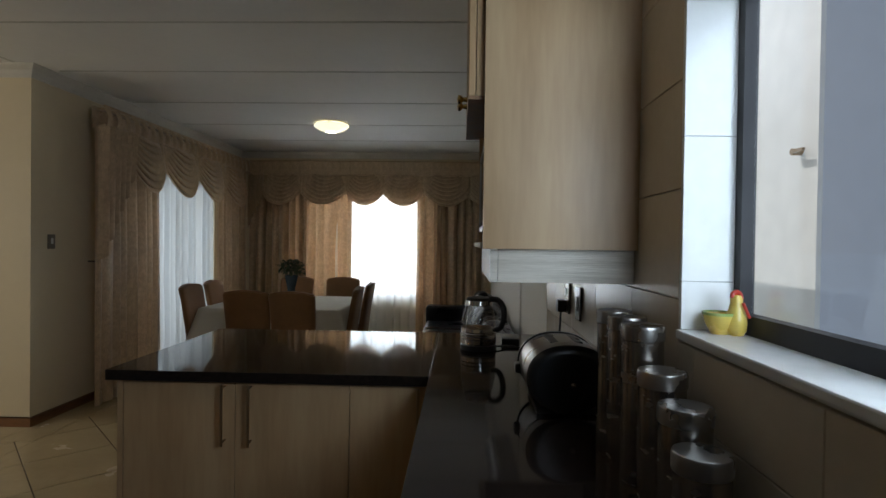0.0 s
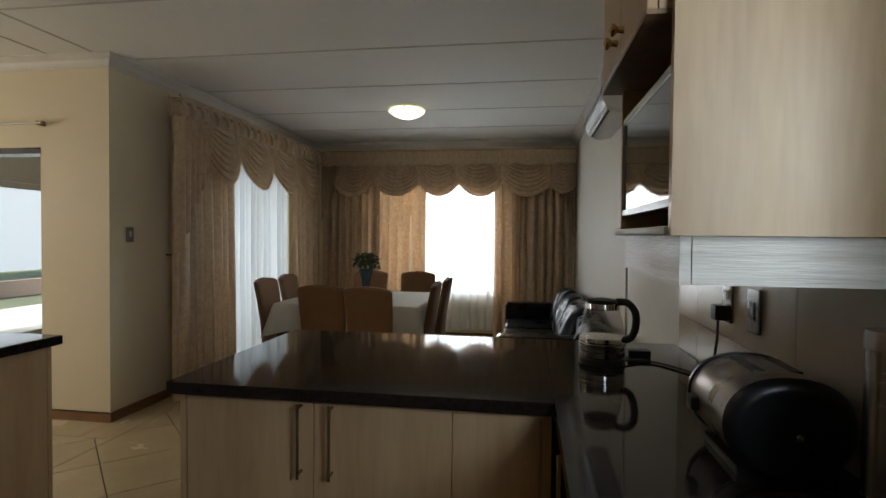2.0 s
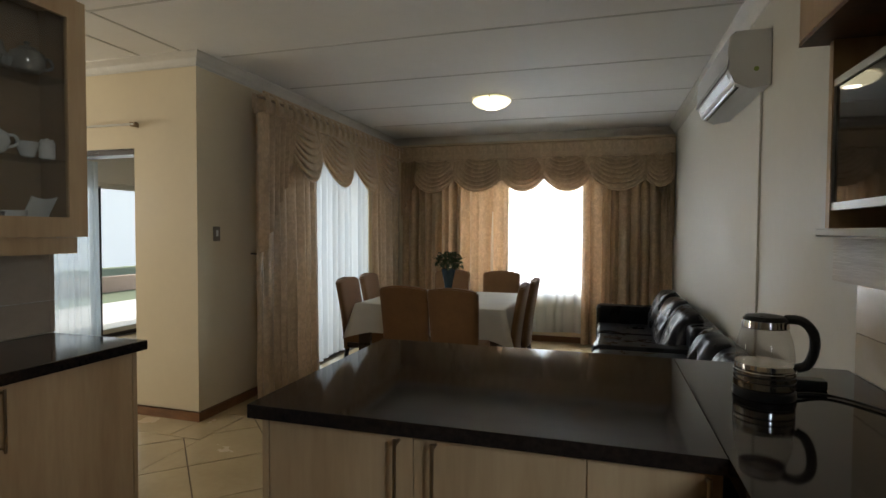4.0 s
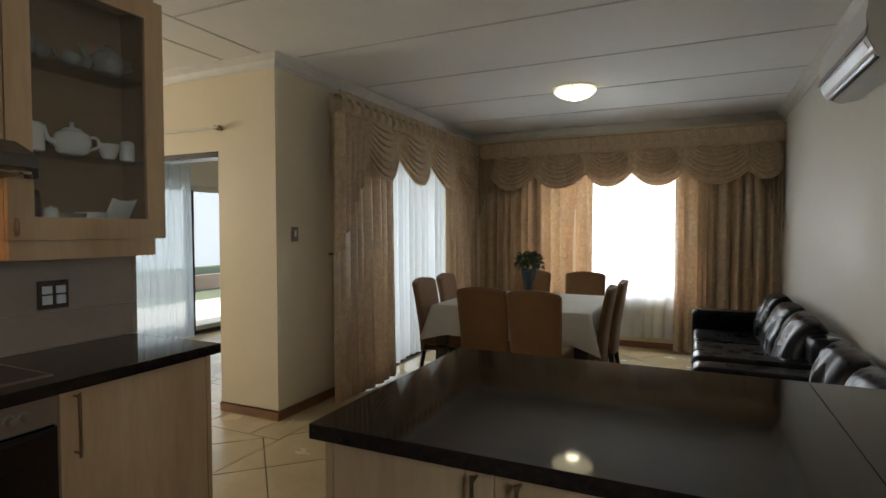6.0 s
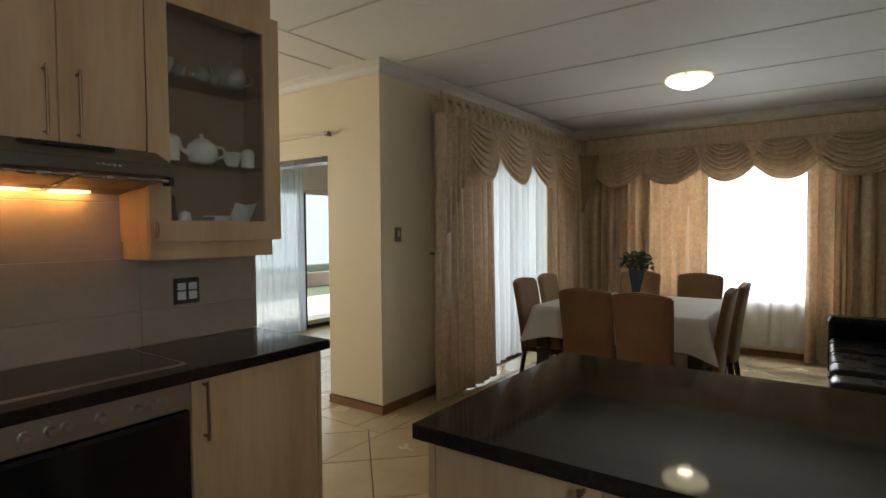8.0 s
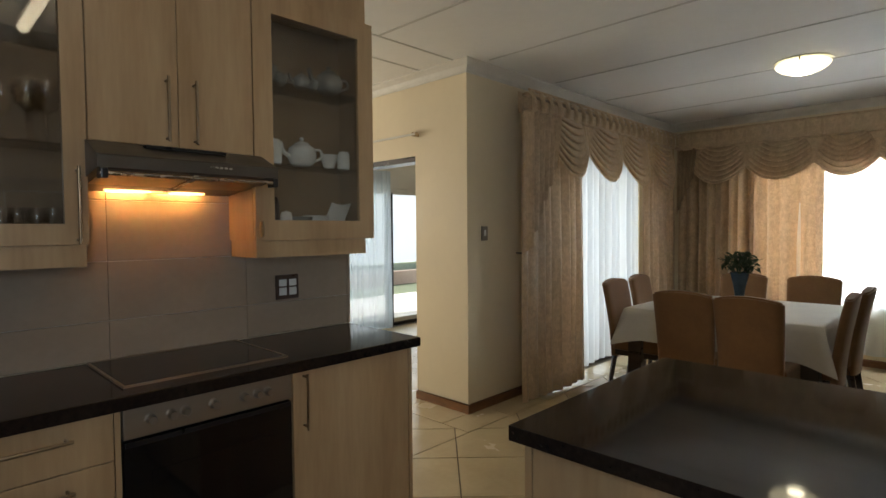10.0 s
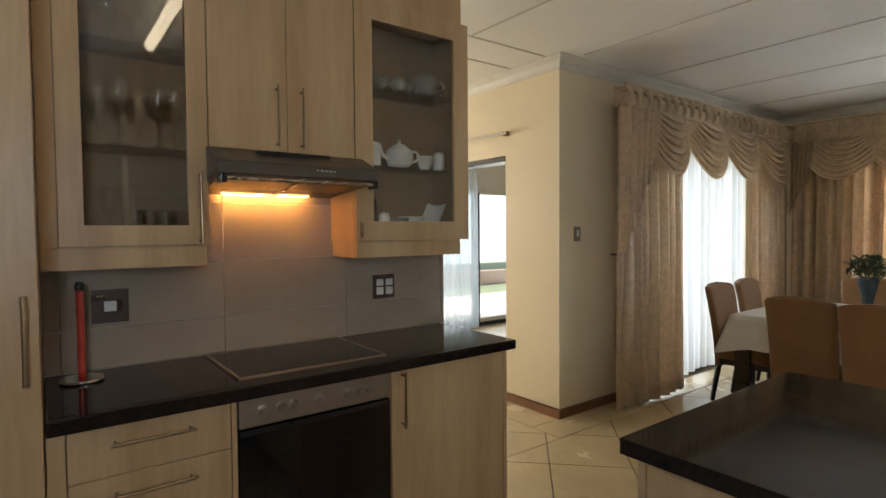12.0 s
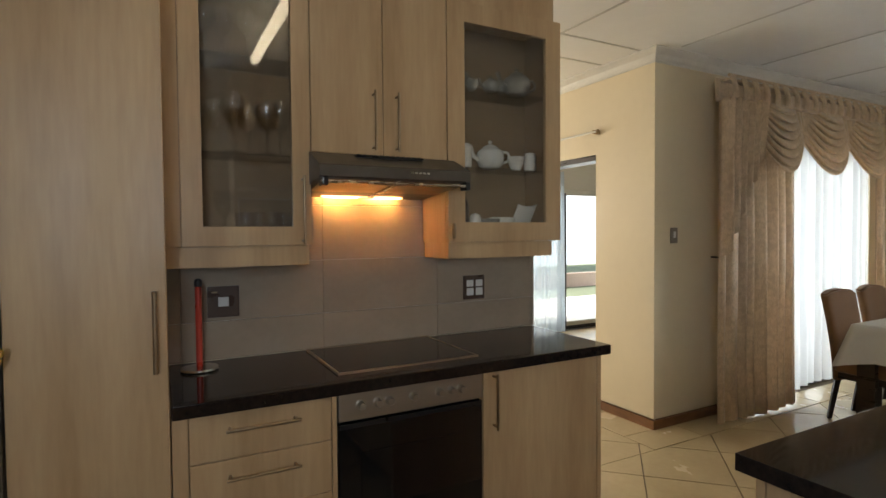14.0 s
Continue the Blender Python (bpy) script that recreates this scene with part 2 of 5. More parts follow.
# emissive panels that imitate overbright daylight outdoors
DAYGLOW = glow("glowing_daylight_panel", (0.97, 1.0, 1.0), 5.0)
DAYGLOW_WEST = glow("glowing_pale_blue_panel", (0.86, 0.94, 1.0), 0.8)
PAVING = material("pale_paving", (0.70, 0.69, 0.66), 0.6, 0, (0.62, 0.61, 0.58), 3)
GRASS = material("lawn", (0.22, 0.27, 0.16), 0.9, 0, (0.17, 0.21, 0.12), 12, bump=0.5, bump_scale=90)
BRICK = material("red_brick", (0.58, 0.44, 0.37), 0.85, 0, (0.50, 0.37, 0.30), 10)

# ---- building blocks ----


def box_bm(x0, x1, y0, y1, z0, z1, bevel=0.0, seg=2, bm=None):
    made = bm or bmesh.new()
    vs = bmesh.ops.create_cube(made, size=1.0)["verts"]
    bmesh.ops.scale(made, vec=(x1 - x0, y1 - y0, z1 - z0), verts=vs)
    bmesh.ops.translate(made, vec=((x0 + x1) / 2, (y0 + y1) / 2, (z0 + z1) / 2), verts=vs)
    if bevel:
        edges = list({e for v in vs for e in v.link_edges})
        bmesh.ops.bevel(made, geom=edges, offset=bevel, segments=seg, affect="EDGES", profile=0.6)
    return made


def rod_bm(a, b, r, r2=None, seg=16, bm=None):
    made = bm or bmesh.new()
    a, b = Vector(a), Vector(b)
    d = b - a
    vs = bmesh.ops.create_cone(made, cap_ends=True, segments=seg, radius1=r, radius2=r if r2 is None else r2, depth=d.length)["verts"]
    m = Matrix.Translation((a + b) / 2) @ d.to_track_quat("Z", "Y").to_matrix().to_4x4()
    bmesh.ops.transform(made, matrix=m, verts=vs)
    return made


def lathe_bm(profile, centre=(0, 0, 0), seg=24, bm=None, capped=True):
    """A turned shape from (radius, height) pairs."""
    made = bm or bmesh.new()
    rings = []
    for r, z in profile:
        rings.append([made.verts.new((centre[0] + r * math.cos(2 * math.pi * i / seg), centre[1] + r * math.sin(2 * math.pi * i / seg), centre[2] + z)) for i in range(seg)])
    for a, b in zip(rings, rings[1:]):
        for i in range(seg):
            made.faces.new((a[i], a[(i + 1) % seg], b[(i + 1) % seg], b[i]))
    if capped and profile[0][0] > 0.0005:
        made.faces.new(rings[0][::-1])
    if capped and profile[-1][0] > 0.0005:
        made.faces.new(rings[-1])
    return made


def grid_bm(nu, nv, fn, bm=None):
    """A sheet: fn(u, v) gives a place for u and v from 0 to 1."""
    made = bm or bmesh.new()
    vs = [[made.verts.new(fn(i / nu, j / nv)) for j in range(nv + 1)] for i in range(nu + 1)]
    for i in range(nu):
        for j in range(nv):
            made.faces.new((vs[i][j], vs[i + 1][j], vs[i + 1][j + 1], vs[i][j + 1]))
    return made


def tube_bm(points, r, seg=8, bm=None):
    """A bent rod along a line of points."""
    made = bm or bmesh.new()
    pts = [Vector(q) for q in points]
    rings = []
    for i, q in enumerate(pts):
        d = (pts[min(i + 1, len(pts) - 1)] - pts[max(i - 1, 0)]).normalized()
        side = d.cross(Vector((0.31, 0.17, 0.93))).normalized()
        up = side.cross(d)
        rings.append([made.verts.new(q + r * (math.cos(2 * math.pi * k / seg) * side + math.sin(2 * math.pi * k / seg) * up)) for k in range(seg)])
    for a, b in zip(rings, rings[1:]):
        for k in range(seg):
            made.faces.new((a[k], a[(k + 1) % seg], b[(k + 1) % seg], b[k]))
    made.faces.new(rings[0][::-1])
    made.faces.new(rings[-1])
    return made


def curve(points, n=24):
    """Points on a smooth line through the given ones."""
    pts = [Vector(q) for q in points]
    pts = [2 * pts[0] - pts[1]] + pts + [2 * pts[-1] - pts[-2]]
    out = []
    for i in range(1, len(pts) - 2):
        for k in range(n):
            t = k / n
            a, b, c, d = pts[i - 1], pts[i], pts[i + 1], pts[i + 2]
            out.append(0.5 * (2 * b + (c - a) * t + (2 * a - 5 * b + 4 * c - d) * t * t + (3 * b - a - 3 * c + d) * t ** 3))
    return out + [pts[-2]]


def part(name, bm, mat, parent=None, label="", smooth=False):
    me = bpy.data.meshes.new(name)
    bmesh.ops.recalc_face_normals(bm, faces=bm.faces)
    bm.to_mesh(me)
    bm.free()
    me.materials.append(mat)
    if smooth:
        me.shade_smooth()
    ob = new(name, me)
    if parent is not None:
        ob.parent = parent
        ob.matrix_parent_inverse = Matrix.Translation(parent.location).inverted()
    if label:
        ob["label"] = label
    return ob


def soft(ob, angle=35):
    """Smooth shading that keeps sharp edges and flat faces."""
    ob.data.shade_smooth()
    ob.data.set_sharp_from_angle(angle=radians(angle))
    md = ob.modifiers.new("normals", "WEIGHTED_NORMAL")
    md.keep_sharp, md.weight = True, 90
    return ob


def thing(name, label, category, group="", at=(0, 0, 0), kind=""):
    ob = new(name)
    ob.location = at
    return tagged(ob, label, category, group, kind)


def structure(name, bm, mat, label=""):
    ob = part(name, bm, mat)
    return tagged(ob, label, "", "", "structure")


def bar_handle(parent, a, b, out, r=0.0048, mat=None, name="handle", label="satin nickel bar handle"):
    """A bar on two posts; out: the way from the door to the bar."""
    a, b, out = Vector(a), Vector(b), Vector(out)
    d = (b - a).normalized()
    bm = rod_bm(a - d * 0.012, b + d * 0.012, r, seg=12)
    rod_bm(a - out, a, r * 0.9, seg=10, bm=bm)
    rod_bm(b - out, b, r * 0.9, seg=10, bm=bm)
    return soft(part(name, bm, mat or SATIN, parent, label))

# ---- rooms ----
CEIL = 2.63
RIGHT, FAR, LEFT = 0.44, 7.52, -3.13   # dining room walls
HALL = 3.82                            # wall with the lounge opening
KX = -2.64                             # plaster of the cooker wall
TOP = 0.936                            # worktops

# floor: grout bed with tiles laid on it further down
structure("floor", box_bm(-6.4, 0.7, -2.2, 7.7, -0.12, -0.006), GROUT, "beige tiled floor with brown grout")
structure("ceiling", box_bm(-6.4, 0.7, -2.2, 7.8, CEIL, CEIL + 0.1), CEILING, "white boarded ceiling")


def wall(name, pieces, mat, label):
    bm = bmesh.new()
    for q in pieces:
        box_bm(*q, bm=bm)
    return structure(name, bm, mat, label)


# right wall, with the kitchen window
WY0, WY1, WZ0, WZ1 = -0.75, 1.062, 1.215, 2.15
wall("wall_east", [(RIGHT, 0.556, -2.2, WY0, 0, CEIL), (RIGHT, 0.556, WY0, WY1, 0, WZ0), (RIGHT, 0.556, WY0, WY1, WZ1, CEIL), (RIGHT, 0.556, WY1, 7.74, 0, CEIL)], PALE, "pale plastered wall")
# far wall, with the dining window
FX0, FX1, FZ0, FZ1 = -2.24, -0.48, 0.62, 2.08
wall("wall_north", [(LEFT - 0.22, FX0, FAR, FAR + 0.22, 0, CEIL), (FX1, RIGHT, FAR, FAR + 0.22, 0, CEIL), (FX0, FX1, FAR, FAR + 0.22, 0, FZ0), (FX0, FX1, FAR, FAR + 0.22, FZ1, CEIL)], PLASTER, "cream plastered wall")
# left dining wall, with the terrace door
DY0, DY1, DZ1 = 4.95, 6.75, 2.05
wall("wall_west", [(LEFT - 0.22, LEFT, HALL + 0.22, DY0, 0, CEIL), (LEFT - 0.22, LEFT, DY1, FAR, 0, CEIL), (LEFT - 0.22, LEFT, DY0, DY1, DZ1, CEIL)], PLASTER, "cream plastered wall")
# wall between the passage and the lounge
OX0, OX1, OZ = -5.9, -3.69, 1.985
wall("wall_passage", [(OX1, LEFT, HALL, HALL + 0.22, 0, CEIL)], PLASTER, "cream plastered wall beside the lounge opening")
wall("wall_over_opening", [(OX0, OX1, HALL, HALL + 0.22, OZ, CEIL)], PLASTER, "cream plastered wall over the lounge opening")
wall("wall_passage_end", [(-6.4, OX0, HALL, HALL + 0.22, 0, CEIL)], PLASTER, "cream plastered wall at the far end of the passage")
# cooker wall and the walls behind the camera
wall("wall_cooker", [(KX - 0.14, KX, -2.2, 2.39, 0, CEIL)], PLASTER, "wall behind the cooker")
wall("wall_south", [(-6.4, 0.66, -2.35, -2.2, 0, CEIL)], PLASTER, "cream plastered wall")
# lounge beyond the opening, with its sliding door
LX, LY0, LY1, LZ1 = -6.32, 4.55, 7.3, 1.97
wall("wall_lounge", [(LX - 0.2, LX, -2.35, 1.05, 0, CEIL), (LX - 0.2, LX, 3.15, LY0, 0, CEIL), (LX - 0.2, LX, 1.05, 3.15, 0, 0.85), (LX - 0.2, LX, 1.05, 3.15, 2.15, CEIL), (LX - 0.2, LX, LY1, 7.74, 0, CEIL), (LX - 0.2, LX, LY0, LY1, LZ1, CEIL)], PALE, "cream plastered wall")
wall("wall_lounge_end", [(LX, LEFT - 0.22, 7.52, 7.74, 0, CEIL)], PLASTER, "cream plastered wall")

# ceiling joints and cornices
bm = bmesh.new()
for y in (1.25, 2.145, 3.04, 3.93, 4.82, 5.72, 6.61):
    box_bm(-3.0 if y > HALL else -3.19, RIGHT, y - 0.008, y + 0.008, CEIL - 0.004, CEIL + 0.02, bm=bm)
for y0, y1, x in ((0.0, 3.74, -3.19), (0.0, 3.74, -3.55), (0.0, 3.74, -4.45)):
    box_bm(x - 0.008, x + 0.008, y0, y1, CEIL - 0.004, CEIL + 0.02, bm=bm)
structure("ceiling_trim", bm, STRIP, "grey joint strips across the ceiling")


def cornice(name, a, b, out, ea=0, eb=0):
    """A coved cornice from a to b along the ceiling, out into the room."""
    a, b, out = Vector((*a, CEIL)), Vector((*b, CEIL)), Vector((*out, 0))
    prof = [(0, -0.085), (0.008, -0.085), (0.010, -0.074), (0.022, -0.060), (0.034, -0.038), (0.056, -0.022), (0.072, -0.012), (0.076, -0.010), (0.078, 0), (0, 0)]
    bm = bmesh.new()
    d = (b - a).normalized()
    ends = [[bm.verts.new(p + out * o + Vector((0, 0, z)) + d * o * e) for o, z in prof] for p, e in ((a, -ea), (b, eb))]
    n = len(prof)
    for i in range(n):
        bm.faces.new((ends[0][i], ends[0][(i + 1) % n], ends[1][(i + 1) % n], ends[1][i]))
    bm.faces.new(ends[0])
    bm.faces.new(ends[1][::-1])
    return structure(name, bm, CORNICE, "white coved cornice")


cornice("trim_cornice_north", (LEFT, FAR), (RIGHT, FAR), (0, -1), -1, -1)
cornice("trim_cornice_west", (LEFT, HALL), (LEFT, FAR), (1, 0), 1, -1)
cornice("trim_cornice_east", (RIGHT, 1.9), (RIGHT, FAR), (-1, 0), 0, -1)
cornice("trim_cornice_passage", (-6.3, HALL), (LEFT, HALL), (0, -1), 0, 1)


def skirting(name, x0, x1, y0, y1):
    bm = box_bm(x0, x1, y0, y1, 0.0, 0.072)
    top = [e for e in bm.edges if all(v.co.z > 0.07 for v in e.verts)]
    bmesh.ops.bevel(bm, geom=top, offset=0.008, segments=2, affect="EDGES")
    return structure(name, bm, SKIRT, "brown varnished wooden skirting")


skirting("baseboard_passage", OX1, LEFT + 0.016, HALL - 0.016, HALL)
skirting("baseboard_west", LEFT, LEFT + 0.016, HALL + 0.001, DY0)
skirting("baseboard_west_far", LEFT, LEFT + 0.016, DY1, FAR)
skirting("baseboard_north", LEFT + 0.017, RIGHT - 0.017, FAR - 0.016, FAR)
skirting("baseboard_east", RIGHT - 0.016, RIGHT, 2.8, FAR)

# ---- windows and doors ----


def frame_bm(axis, plane, thick, a0, a1, z0, z1, w):
    """Four bars round an opening that lies across x or y."""
    bm = bmesh.new()
    for p0, p1, q0, q1 in ((a0, a1, z0, z0 + w), (a0, a1, z1 - w, z1), (a0, a0 + w, z0 + w, z1 - w), (a1 - w, a1, z0 + w, z1 - w)):
        if axis == "x":
            box_bm(plane, plane + thick, p0, p1, q0, q1, bm=bm)
        else:
            box_bm(p0, p1, plane, plane + thick, q0, q1, bm=bm)
    return bm


def pane(name, parent, x0, x1, y0, y1, z0, z1, mat=None):
    ob = part(name, box_bm(x0, x1, y0, y1, z0, z1), mat or GLASS, parent)
    ob.visible_shadow = False
    return ob


# kitchen window: dark frame set back in a tiled reveal
win = thing("window_1", "dark bronze framed kitchen window above the worktop", "", "", (0.6, 0.15, WZ0), "structure")
part("window_frame", frame_bm("x", 0.527, 0.026, WY0, WY1, WZ0 + 0.012, WZ1, 0.036), BRONZE, win)
pane("pane", win, 0.538, 0.542, WY0 + 0.036, 0.62, WZ0 + 0.048, WZ1 - 0.036)
part("mullion", box_bm(0.530, 0.550, 0.62, 0.65, WZ0 + 0.048, WZ1 - 0.036), BRONZE, win)
pane("pane", win, 0.538, 0.542, 0.65, WY1 - 0.036, WZ0 + 0.048, WZ1 - 0.036)
structure("window_sill", box_bm(0.422, 0.545, WY0, WY1, WZ0 - 0.006, WZ0 + 0.012, 0.004), WHITE_TILE, "white tiled window sill")
structure("window_lintel_trim", box_bm(0.40, 0.55, WY0, WY1 - 0.06, 1.86, 1.90, 0.004), SKIRT, "varnished wooden pelmet over the kitchen window")

# dining window
win = thing("window_2", "bright dining room window behind white voile", "", "", ((FX0 + FX1) / 2, FAR + 0.1, FZ0), "structure")
part("window_frame", frame_bm("y", FAR + 0.1, 0.05, FX0, FX1, FZ0, FZ1, 0.045), BRONZE, win)
part("mullion", box_bm(-1.385, -1.335, FAR + 0.105, FAR + 0.145, FZ0 + 0.045, FZ1 - 0.045), BRONZE, win)
pane("pane", win, FX0 + 0.045, -1.385, FAR + 0.12, FAR + 0.125, FZ0 + 0.045, FZ1 - 0.045)
pane("pane", win, -1.335, FX1 - 0.045, FAR + 0.12, FAR + 0.125, FZ0 + 0.045, FZ1 - 0.045)
part("window_sill", box_bm(FX0 - 0.04, FX1 + 0.04, FAR - 0.03, FAR + 0.1, FZ0 - 0.025, FZ0, 0.004), WHITE_TILE, win)

# terrace door in the dining room
win = thing("door_1", "dark framed sliding terrace door behind white voile", "", "", (LEFT - 0.1, (DY0 + DY1) / 2, 0), "structure")
part("door_frame", frame_bm("x", LEFT - 0.14, 0.06, DY0, DY1, 0.0, DZ1, 0.05), BRONZE, win)
part("stile", box_bm(LEFT - 0.13, LEFT - 0.09, 5.83, 5.88, 0.05, DZ1 - 0.05), BRONZE, win)
pane("pane", win, LEFT - 0.115, LEFT - 0.11, DY0 + 0.05, 5.83, 0.05, DZ1 - 0.05)
pane("pane", win, LEFT - 0.115, LEFT - 0.11, 5.88, DY1 - 0.05, 0.05, DZ1 - 0.05)

# lounge sliding door
win = thing("door_2", "dark framed glass sliding door of the lounge", "", "", (LX - 0.1, 5.8, 0), "structure")
part("door_frame", frame_bm("x", LX - 0.14, 0.07, LY0, LY1, 0.0, LZ1, 0.05), BRONZE, win)
part("stile", box_bm(LX - 0.13, LX - 0.05, 5.77, 5.86, 0.05, LZ1 - 0.05), BRONZE, win)
part("head_rail", box_bm(LX - 0.069, LX - 0.05, LY0 + 0.002, LY1 - 0.002, LZ1 - 0.075, LZ1 - 0.002), CORNICE, win, "pale head rail")
part("sash_rail", box_bm(LX - 0.125, LX - 0.085, LY0 + 0.05, LY1 - 0.05, 0.05, 0.11), ALUMINIUM, win)
pane("pane", win, LX - 0.115, LX - 0.11, LY0 + 0.05, 5.77, 0.11, LZ1 - 0.05)
pane("pane", win, LX - 0.115, LX - 0.11, 5.86, LY1 - 0.05, 0.11, LZ1 - 0.05)

# passage window
win = thing("window_3", "dark framed passage window", "", "", (LX - 0.1, 2.1, 0.85), "structure")
part("window_frame", frame_bm("x", LX - 0.14, 0.05, 1.05, 3.15, 0.85, 2.15, 0.045), BRONZE, win)
pane("pane", win, LX - 0.12, LX - 0.115, 1.095, 3.105, 0.895, 2.105)

# dark head of the lounge opening
structure("door_head_trim", box_bm(OX0, OX1, HALL - 0.006, HALL + 0.14, OZ - 0.045, OZ - 0.001), DARKWOOD, "dark brown head of the lounge opening")
rail = thing("curtain_rail", "thin white curtain rail over the lounge opening", "curtain rail", "", (-4.4, HALL - 0.06, 2.15))
bm = rod_bm((-5.6, HALL - 0.06, 2.15), (-3.62, HALL - 0.06, 2.15), 0.009)
soft(part("pole", bm, CORNICE, rail))
part("finial", lathe_bm([(0.0, -0.016), (0.014, -0.008), (0.016, 0.004), (0.008, 0.014), (0, 0.016)], (-3.61, HALL - 0.06, 2.15)), SATIN, rail)
part("bracket", box_bm(-3.66, -3.645, HALL - 0.066, HALL, 2.135, 2.165), SATIN, rail)

# ---- outside ----
structure("ground", box_bm(-60, 60, -60, 70, -0.4, -0.16), GRASS, "lawn and ground outside")
structure("pavement_terrace", box_bm(-9.4, LX - 0.2, 1, 12, -0.16, -0.02), PAVING, "pale paved terrace")
# unseen slab, added to block sun from the lounge voile and passage floor
structure("roof_sun_block", box_bm(-9.2, LX - 0.2, -1.0, 10.5, 2.62, 2.74), CEILING, "added unseen roof slab that keeps the sun off lounge door and passage")
structure("pavement_side", box_bm(LX, LEFT - 0.22, 7.74, 12, -0.16, -0.03), PAVING, "pale paving beside the house")
wall("backdrop_boundary_wall", [(-12.2, -12.0, -8, 34, -0.16, 0.22)], BRICK, "low red brick garden wall beyond the lawn")
# both neighbour walls glow in place of the daylight on them
wall("backdrop_neighbour", [(1.75, 1.775, 2.70, 6.5, -0.16, 4.5)], OUTWALL, "white neighbouring wall close outside the kitchen window, daylight put in as glow")
wall("backdrop_neighbour_grey", [(2.1, 2.3, -9, 4.5, -0.16, 4.5)], GREYWALL, "grey neighbouring wall outside the kitchen window, daylight put in as glow")
# glowing panels added far outside to whiten the view through the glass
structure("backdrop_glow_north", box_bm(-9, 6, 10.5, 10.6, -0.16, 7), DAYGLOW, "glowing panel in place of bright daylight outside the dining window")
structure("backdrop_glow_west", box_bm(-19.1, -19, -12, 40, -0.1, 9), DAYGLOW_WEST, "glowing pale blue panel in place of daylight above the boundary wall")
br = thing("wall_bracket", "small metal bracket on the white outside wall", "bracket", "", (1.75, 2.83, 1.88))
bmb = rod_bm((1.75, 2.83, 1.88), (1.70, 2.83, 1.88), 0.018)
box_bm(1.695, 1.71, 2.74, 2.84, 1.872, 1.888, bm=bmb)
part("bracket", bmb, SATIN, br)
# ---- kitchen: cooker side ----


def door_bm(axis, plane, thick, a0, a1, z0, z1):
    g = 0.0009
    if axis == "x":
        return box_bm(plane - thick, plane, a0 + g, a1 - g, z0 + g, z1 - g, 0.002, 1)
    return box_bm(a0 + g, a1 - g, plane, plane + thick, z0 + g, z1 - g, 0.002, 1)


def glazed_door(parent, plane, y0, y1, z0, z1, w, label):
    """A framed glass door that faces +x."""
    t = 0.02
    bm = bmesh.new()
    y0, y1, z0, z1 = y0 + 0.0015, y1 - 0.0015, z0 + 0.0015, z1 - 0.0015
    q = [[bm.verts.new((x, y, z)) for y, z in ((y0 + i, z0 + i), (y1 - i, z0 + i), (y1 - i, z1 - i), (y0 + i, z1 - i))] for x in (plane - t, plane) for i in (0, w)]
    for r0, r1 in ((q[2], q[3]), (q[1], q[0]), (q[0], q[2]), (q[3], q[1])):
        for k in range(4):
            bm.faces.new((r0[k], r0[(k + 1) % 4], r1[(k + 1) % 4], r1[k]))
    bmesh.ops.recalc_face_normals(bm, faces=bm.faces)
    door = part("door", bm, WOOD, parent, label)
    pane("pane", door, plane - 0.012, plane - 0.008, y0 + w, y1 - w, z0 + w, z1 - w, CABGLASS)
    return door


FX = -2.11   # worktop edge
BX = -2.135  # fronts of the base units
UX = -2.40   # fronts of the wall units
BACK = KX + 0.012

unit = thing("drawer_unit", "pale ash drawer unit beside the built-in oven", "cabinet", "base units", (-2.38, 1.03, 0))
part("body", box_bm(BACK, BX - 0.02, 0.80, 1.252, 0.1, 0.895), WOOD, unit)
part("plinth", box_bm(BACK, BX - 0.07, 0.80, 1.252, 0, 0.1), WOOD, unit)
part("filler", box_bm(BX - 0.02, BX, 0.80, 0.838, 0.1, 0.895), WOOD, unit)
for z0, z1 in ((0.758, 0.895), (0.60, 0.758), (0.36, 0.60), (0.11, 0.36)):
    d = part("drawer", door_bm("x", BX, 0.018, 0.84, 1.236, z0, z1), WOOD, unit)
    zc = z1 - 0.048
    bar_handle(d, (BX + 0.03, 0.945, zc), (BX + 0.03, 1.125, zc), (0.03, 0, 0))
part("filler", box_bm(BX - 0.02, BX, 1.237, 1.252, 0.1, 0.895), WOOD, unit)

oven = thing("built_in_oven", "steel and black glass built-in oven under the hob", "oven", "", (-2.38, 1.517, 0.1))
part("body", box_bm(BACK, BX - 0.022, 1.256, 1.78, 0.1, 0.895), BLACK, oven)
panel = part("control_panel", box_bm(BX - 0.02, BX + 0.002, 1.258, 1.778, 0.806, 0.894, 0.003), PANELSTEEL, oven, "brushed steel control panel")
for y in (1.328, 1.385, 1.424, 1.510, 1.607, 1.652, 1.689):
    bm = lathe_bm([(0.0165, 0), (0.0165, 0.003), (0.0135, 0.004), (0.012, 0.02), (0.010, 0.023), (0, 0.023)], seg=18)
    bmesh.ops.transform(bm, matrix=Matrix.Translation((BX + 0.002, y, 0.852)) @ Matrix.Rotation(radians(90), 4, "Y"), verts=bm.verts)
    soft(part("knob", bm, PANELSTEEL, panel))
door = part("oven_door", box_bm(BX - 0.02, BX, 1.258, 1.778, 0.33, 0.798, 0.004), OVEN, oven, "black glass oven door")
part("trim_strip", box_bm(BX, BX + 0.003, 1.262, 1.774, 0.782, 0.797), BLACK, oven)
part("drawer", box_bm(BX - 0.02, BX, 1.258, 1.778, 0.11, 0.324, 0.003), WOOD, oven, "pale ash panel under the oven")
